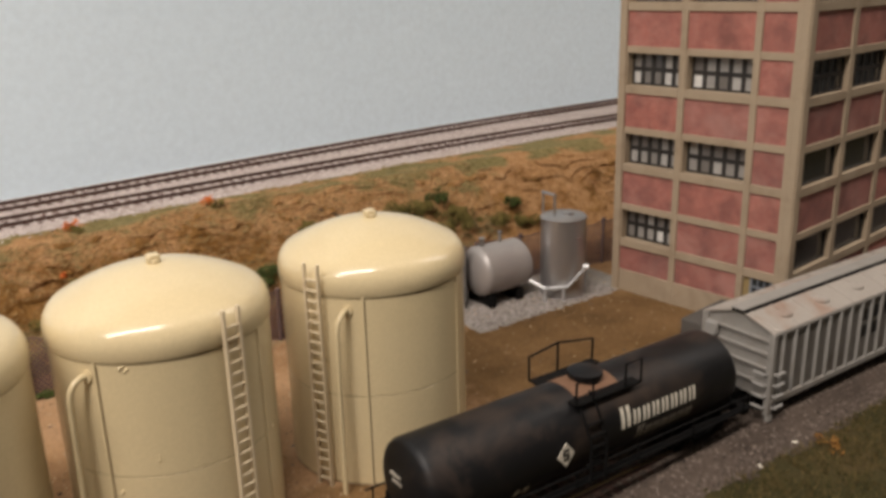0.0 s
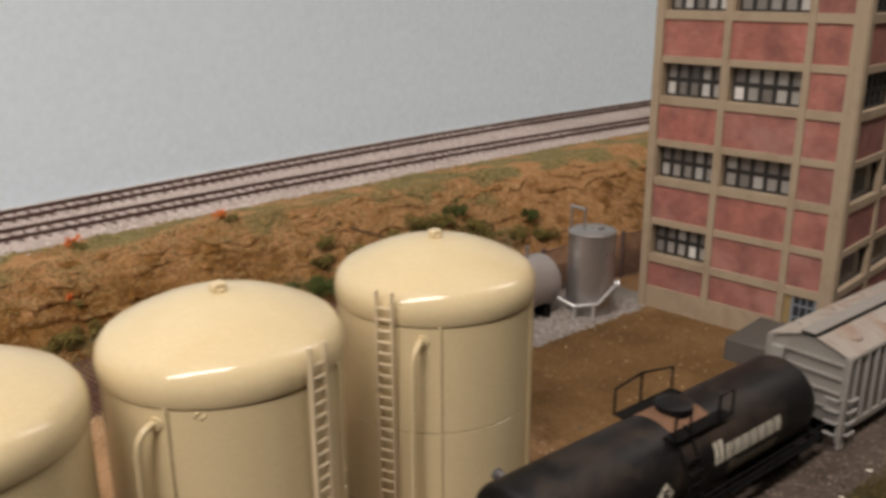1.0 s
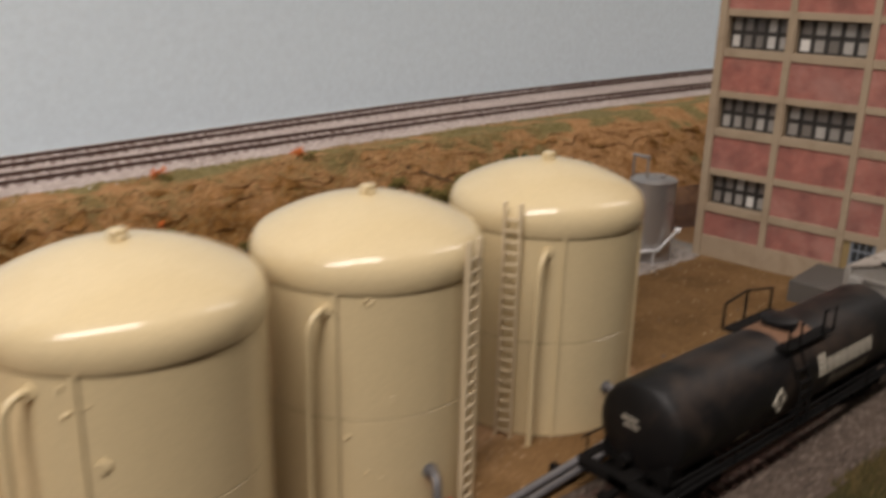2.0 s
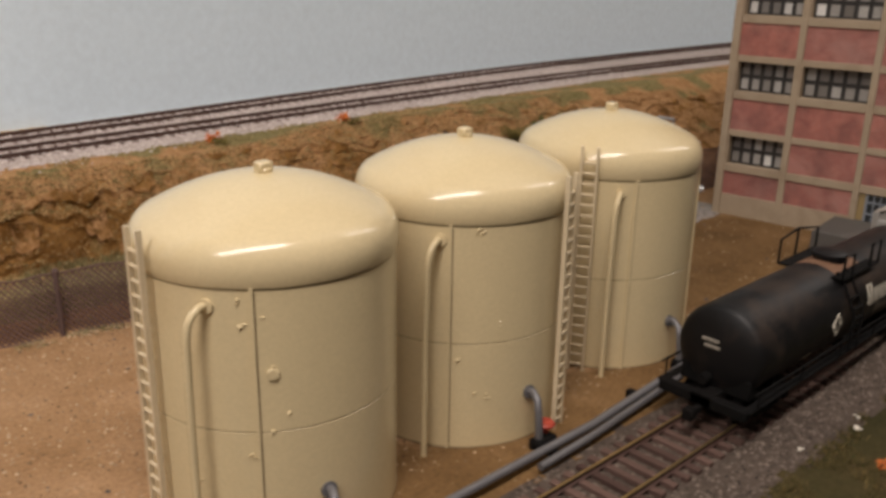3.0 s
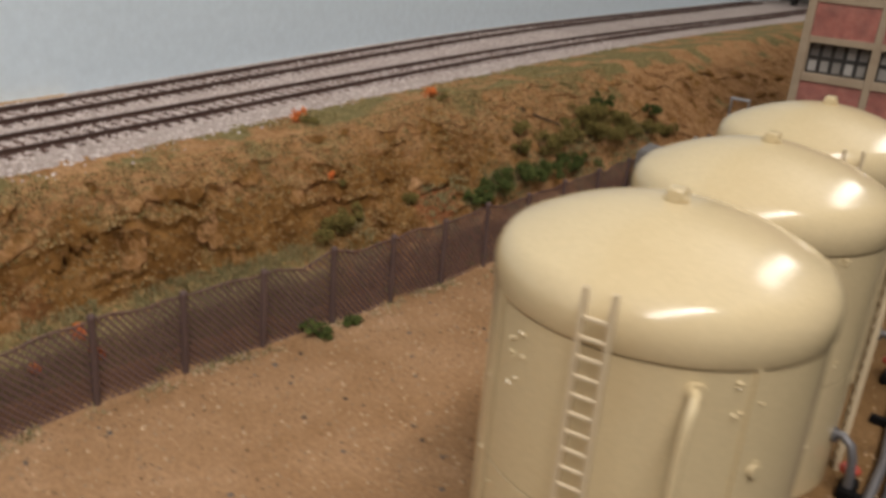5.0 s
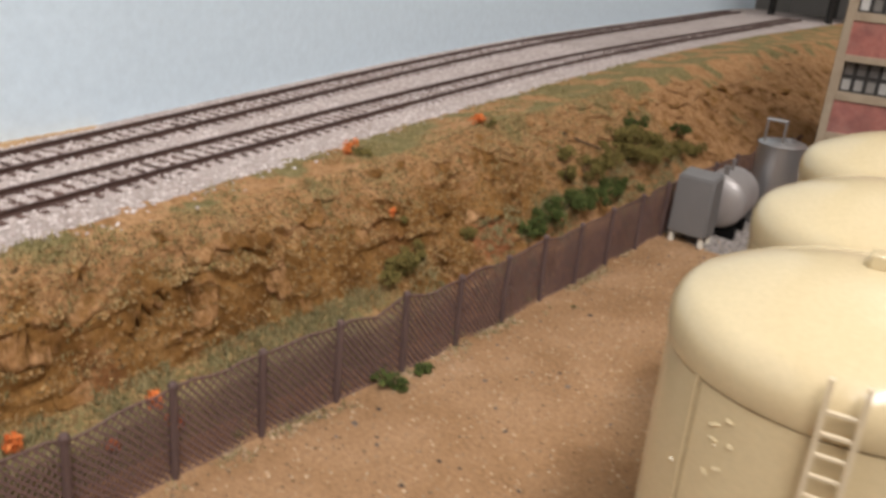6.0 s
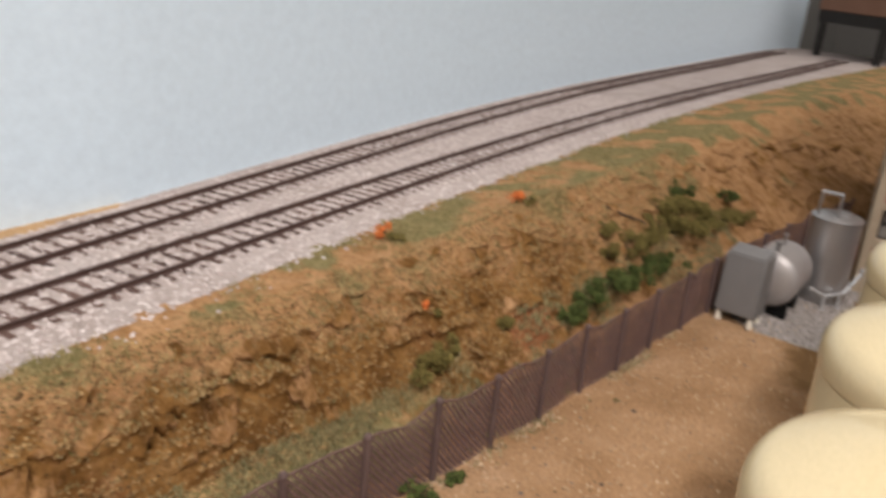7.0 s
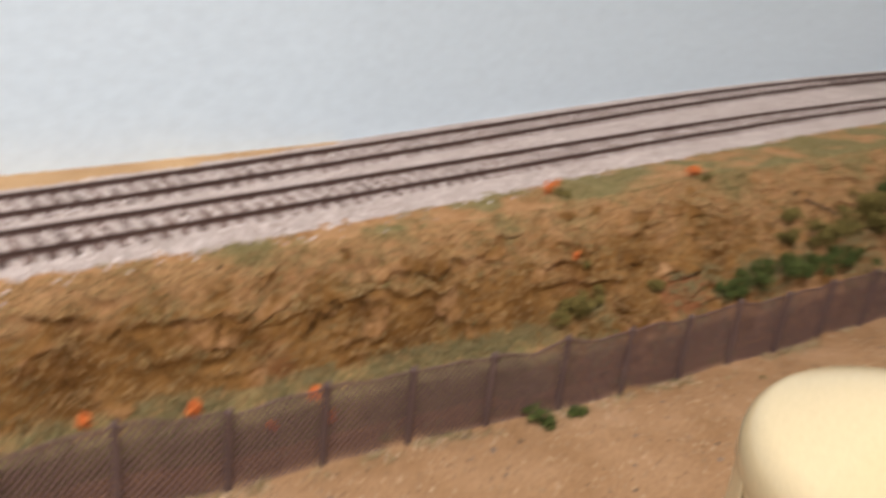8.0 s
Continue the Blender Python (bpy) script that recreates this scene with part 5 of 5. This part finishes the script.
def build_ledges():
    """Broken soil ledges: wedges that stand out of the bank and are undercut below."""
    rng = random.Random(44)
    spots = [(rng.uniform(-150, 60), rng.uniform(0.42, 0.8), rng.uniform(5, 12), rng.uniform(0.8, 1.8)) for _ in range(16)]
    spots += [(rng.uniform(60, 340), rng.uniform(0.45, 0.95), rng.uniform(5, 11), rng.uniform(0.8, 1.9)) for _ in range(26)]
    spots += [(-8, 0.72, 11, 2.8), (1, 0.75, 10, 2.8), (8, 0.70, 9, 2.4), (-34, 0.59, 15, 2.6), (-28, 0.63, 8, 2.2), (16, 0.54, 12, 2.8), (-11, 0.6, 9, 2.0), (41, 0.74, 15, 2.0), (-48, 0.66, 13, 2.4), (-70, 0.60, 18, 2.4), (-92, 0.64, 18, 1.8),
              (107, 0.58, 9, 2.4), (125, 0.48, 13, 3.0), (137, 0.45, 10, 2.8), (-16, 0.86, 8, 1.6), (452, 0.72, 22, 4.0), (487, 0.72, 22, 4.0), (531, 0.64, 26, 5.0), (600, 0.54, 30, 5.0), (535, 0.44, 24, 4.0), (380, 0.7, 18, 3.0), (340, 0.8, 14, 2.4)]
    for x0, s0, length, out in spots:
        s0 = min(max(s0, 0.2), 0.93)
        dip = rng.gauss(0, 0.10)
        ph = rng.uniform(0, 99)
        n = max(5, int(length / 1.1))
        verts, faces = [], []
        for i in range(n + 1):
            f = i / n
            x = x0 + length * (f - 0.5)
            fy, cy = float(fence_y(x)), float(crest_y(x))
            w = max(math.sin(math.pi * f), 0.02) ** 0.6
            y = fy + (cy - fy) * s0 + dip * length * (f - 0.5) + 2.2 * noise.noise(Vector((x / 9, ph, 0))) + 0.7 * noise.noise(Vector((x / 2.6, ph, 3)))
            o = out * w * max(0.05, 0.75 + 0.6 * noise.noise(Vector((x / 3.4, ph, 5))))
            z = surf(x, y)
            zb = surf(x, y + 3.0)
            # back on the bank, lip, blunt nose, underside
            for p in ((x, y + 3.4, zb + 0.1), (x, y - 0.3 * o, z + 0.55 * o + 0.4), (x, y - o, z + 0.25 * o), (x, y - 0.7 * o, z - 0.35 * o), (x, y + 1.2, z - 1.2)):
                verts.append((p[0] * MM, p[1] * MM, p[2] * MM))
        for i in range(n):
            for k in range(4):
                a = i * 5 + k
                faces.append((a, a + 5, a + 6, a + 1))
        me = bpy.data.meshes.new("soil_ledge")
        me.from_pydata(verts, [], faces)
        me.materials.append(SLOPE)
        me.attributes.new("turf", "FLOAT", "POINT").data.foreach_set("value", [0.40] * len(verts))
        me.polygons.foreach_set("use_smooth", [True] * len(faces))
        new("soil_ledge", me).parent = GROUND


build_ledges()
scatter_stones("ballast_gravel", "pale pinkish ballast stones along the main tracks", STONE, 19000, on_main, 0.5, 1.05, 21)
scatter_stones("cinder_gravel", "dark brown cinders along the siding", STONE_DK, 15000, on_spur, 0.4, 0.95, 22)
scatter_stones("yard_pebbles", "small tan pebbles strewn over the yard dirt", PEBBLE, 13000, on_yard, 0.18, 0.75, 23, "pebbles")
scatter_stones("pad_gravel", "grey gravel pad under the small tanks", PAD_STONE, 3600, on_pad, 0.5, 1.2, 24)
scatter_stones("bank_rocks", "broken brown rock and soil crumbs on the bank", ROCK, 34000, on_bank, 0.2, 0.7, 25, "rocks")


def on_fence_foot(rng):
    x = rng.uniform(-150, 240)
    y = float(fence_y(x)) - abs(rng.gauss(0, 3.2)) - 0.6
    if not patchy(x, y, 7.7, -0.1):
        return None
    return x, y, surf(x, y)


def scatter_grass(name, label, material, n, place, h0, h1, seed):
    rng = random.Random(seed)
    verts, faces = [], []
    for _ in range(n):
        p = place(rng)
        if p is None:
            continue
        for b in range(5):
            x, y = p[0] + rng.gauss(0, 0.8), p[1] + rng.gauss(0, 0.8)
            z = p[2] - 0.3
            h = rng.uniform(h0, h1)
            a = rng.uniform(0, 6.28)
            lx, ly = rng.gauss(0, 0.5) * h, rng.gauss(0, 0.5) * h
            w = 0.22
            k = len(verts)
            verts += [((x - w * math.cos(a)) * MM, (y - w * math.sin(a)) * MM, z * MM), ((x + w * math.cos(a)) * MM, (y + w * math.sin(a)) * MM, z * MM), ((x + lx) * MM, (y + ly) * MM, (z + h) * MM)]
            faces.append((k, k + 1, k + 2))
    me = bpy.data.meshes.new(name)
    me.from_pydata(verts, [], faces)
    me.materials.append(material)
    return tagged(new(name, me), label, "grass", kind="stuff")


def patchy(x, y, seed, cut):
    return noise.noise(Vector((x / 16, y / 16, seed))) > cut


def on_crest(rng):
    x = rng.uniform(-220, 360)
    c, toe = float(crest_y(x)), float(turf_y(x))
    y = rng.uniform(c - 16, toe)
    if not patchy(x, y, 1.7, -0.05):
        return None
    return x, y, surf(x, y)


def on_ledge(rng):
    x = rng.uniform(-260, 330)
    f, c = float(fence_y(x)), float(crest_y(x))
    y = f + (c - f) * rng.uniform(0.02, 0.47)
    if not patchy(x, y, 3.3, -0.15):
        return None
    return x, y, surf(x, y)


def on_front(rng):
    x = rng.uniform(-60, 480)
    y = rng.uniform(-170, SPUR_Y - 32)
    if not patchy(x, y, 5.5, -0.2):
        return None
    return x, y, surf(x, y)


scatter_stones("fence_foot_gravel", "grey and tan grit along the foot of the fence", PEBBLE, 1600, on_fence_foot, 0.3, 0.9, 27)
scatter_stones("yard_grit", "dark bits strewn thinly over the yard dirt", STONE_DK, 380, on_yard, 0.4, 1.3, 28)
scatter_grass("fence_foot_grass", "sparse green grass along the foot of the fence", BLADE_GN, 900, on_fence_foot, 0.8, 2.4, 34)
scatter_grass("crest_grass", "dry olive grass along the top of the bank", BLADE, 5000, on_crest, 0.8, 2.2, 31)
scatter_grass("bank_foot_grass", "pale green grass behind the fence", BLADE_GN, 10000, on_ledge, 1.0, 3.0, 32)
scatter_grass("front_grass", "short mixed grass in front of the siding", BLADE_FR, 13000, on_front, 0.8, 2.8, 33)


# ---- far end of the layout ----
def build_far_shed():
    t = thing("far_shed", 1330, 240, 60, "brown wooden shed bridging the tracks over a dark open bay", "shed", turn=-25)
    part("wall", box(bmnew(), -60, -60, 72, 120, 60, 170, 1), paint("brown_shed_wood", (0.20, 0.10, 0.06), (0.12, 0.06, 0.04), rough=0.8), t)
    # near-black box paints the shaded underside of the shed
    part("lintel", box(bmnew(), -58, -58, 54, 118, 58, 72), DARK, t, "dark box painting the shade on the shed's underside over the open bay")
    for x in (-56, 108):
        for y in (-56, 48):
            part("post", box(bmnew(), x, y, -8, x + 8, y + 8, 54), DARK, t)


build_far_shed()
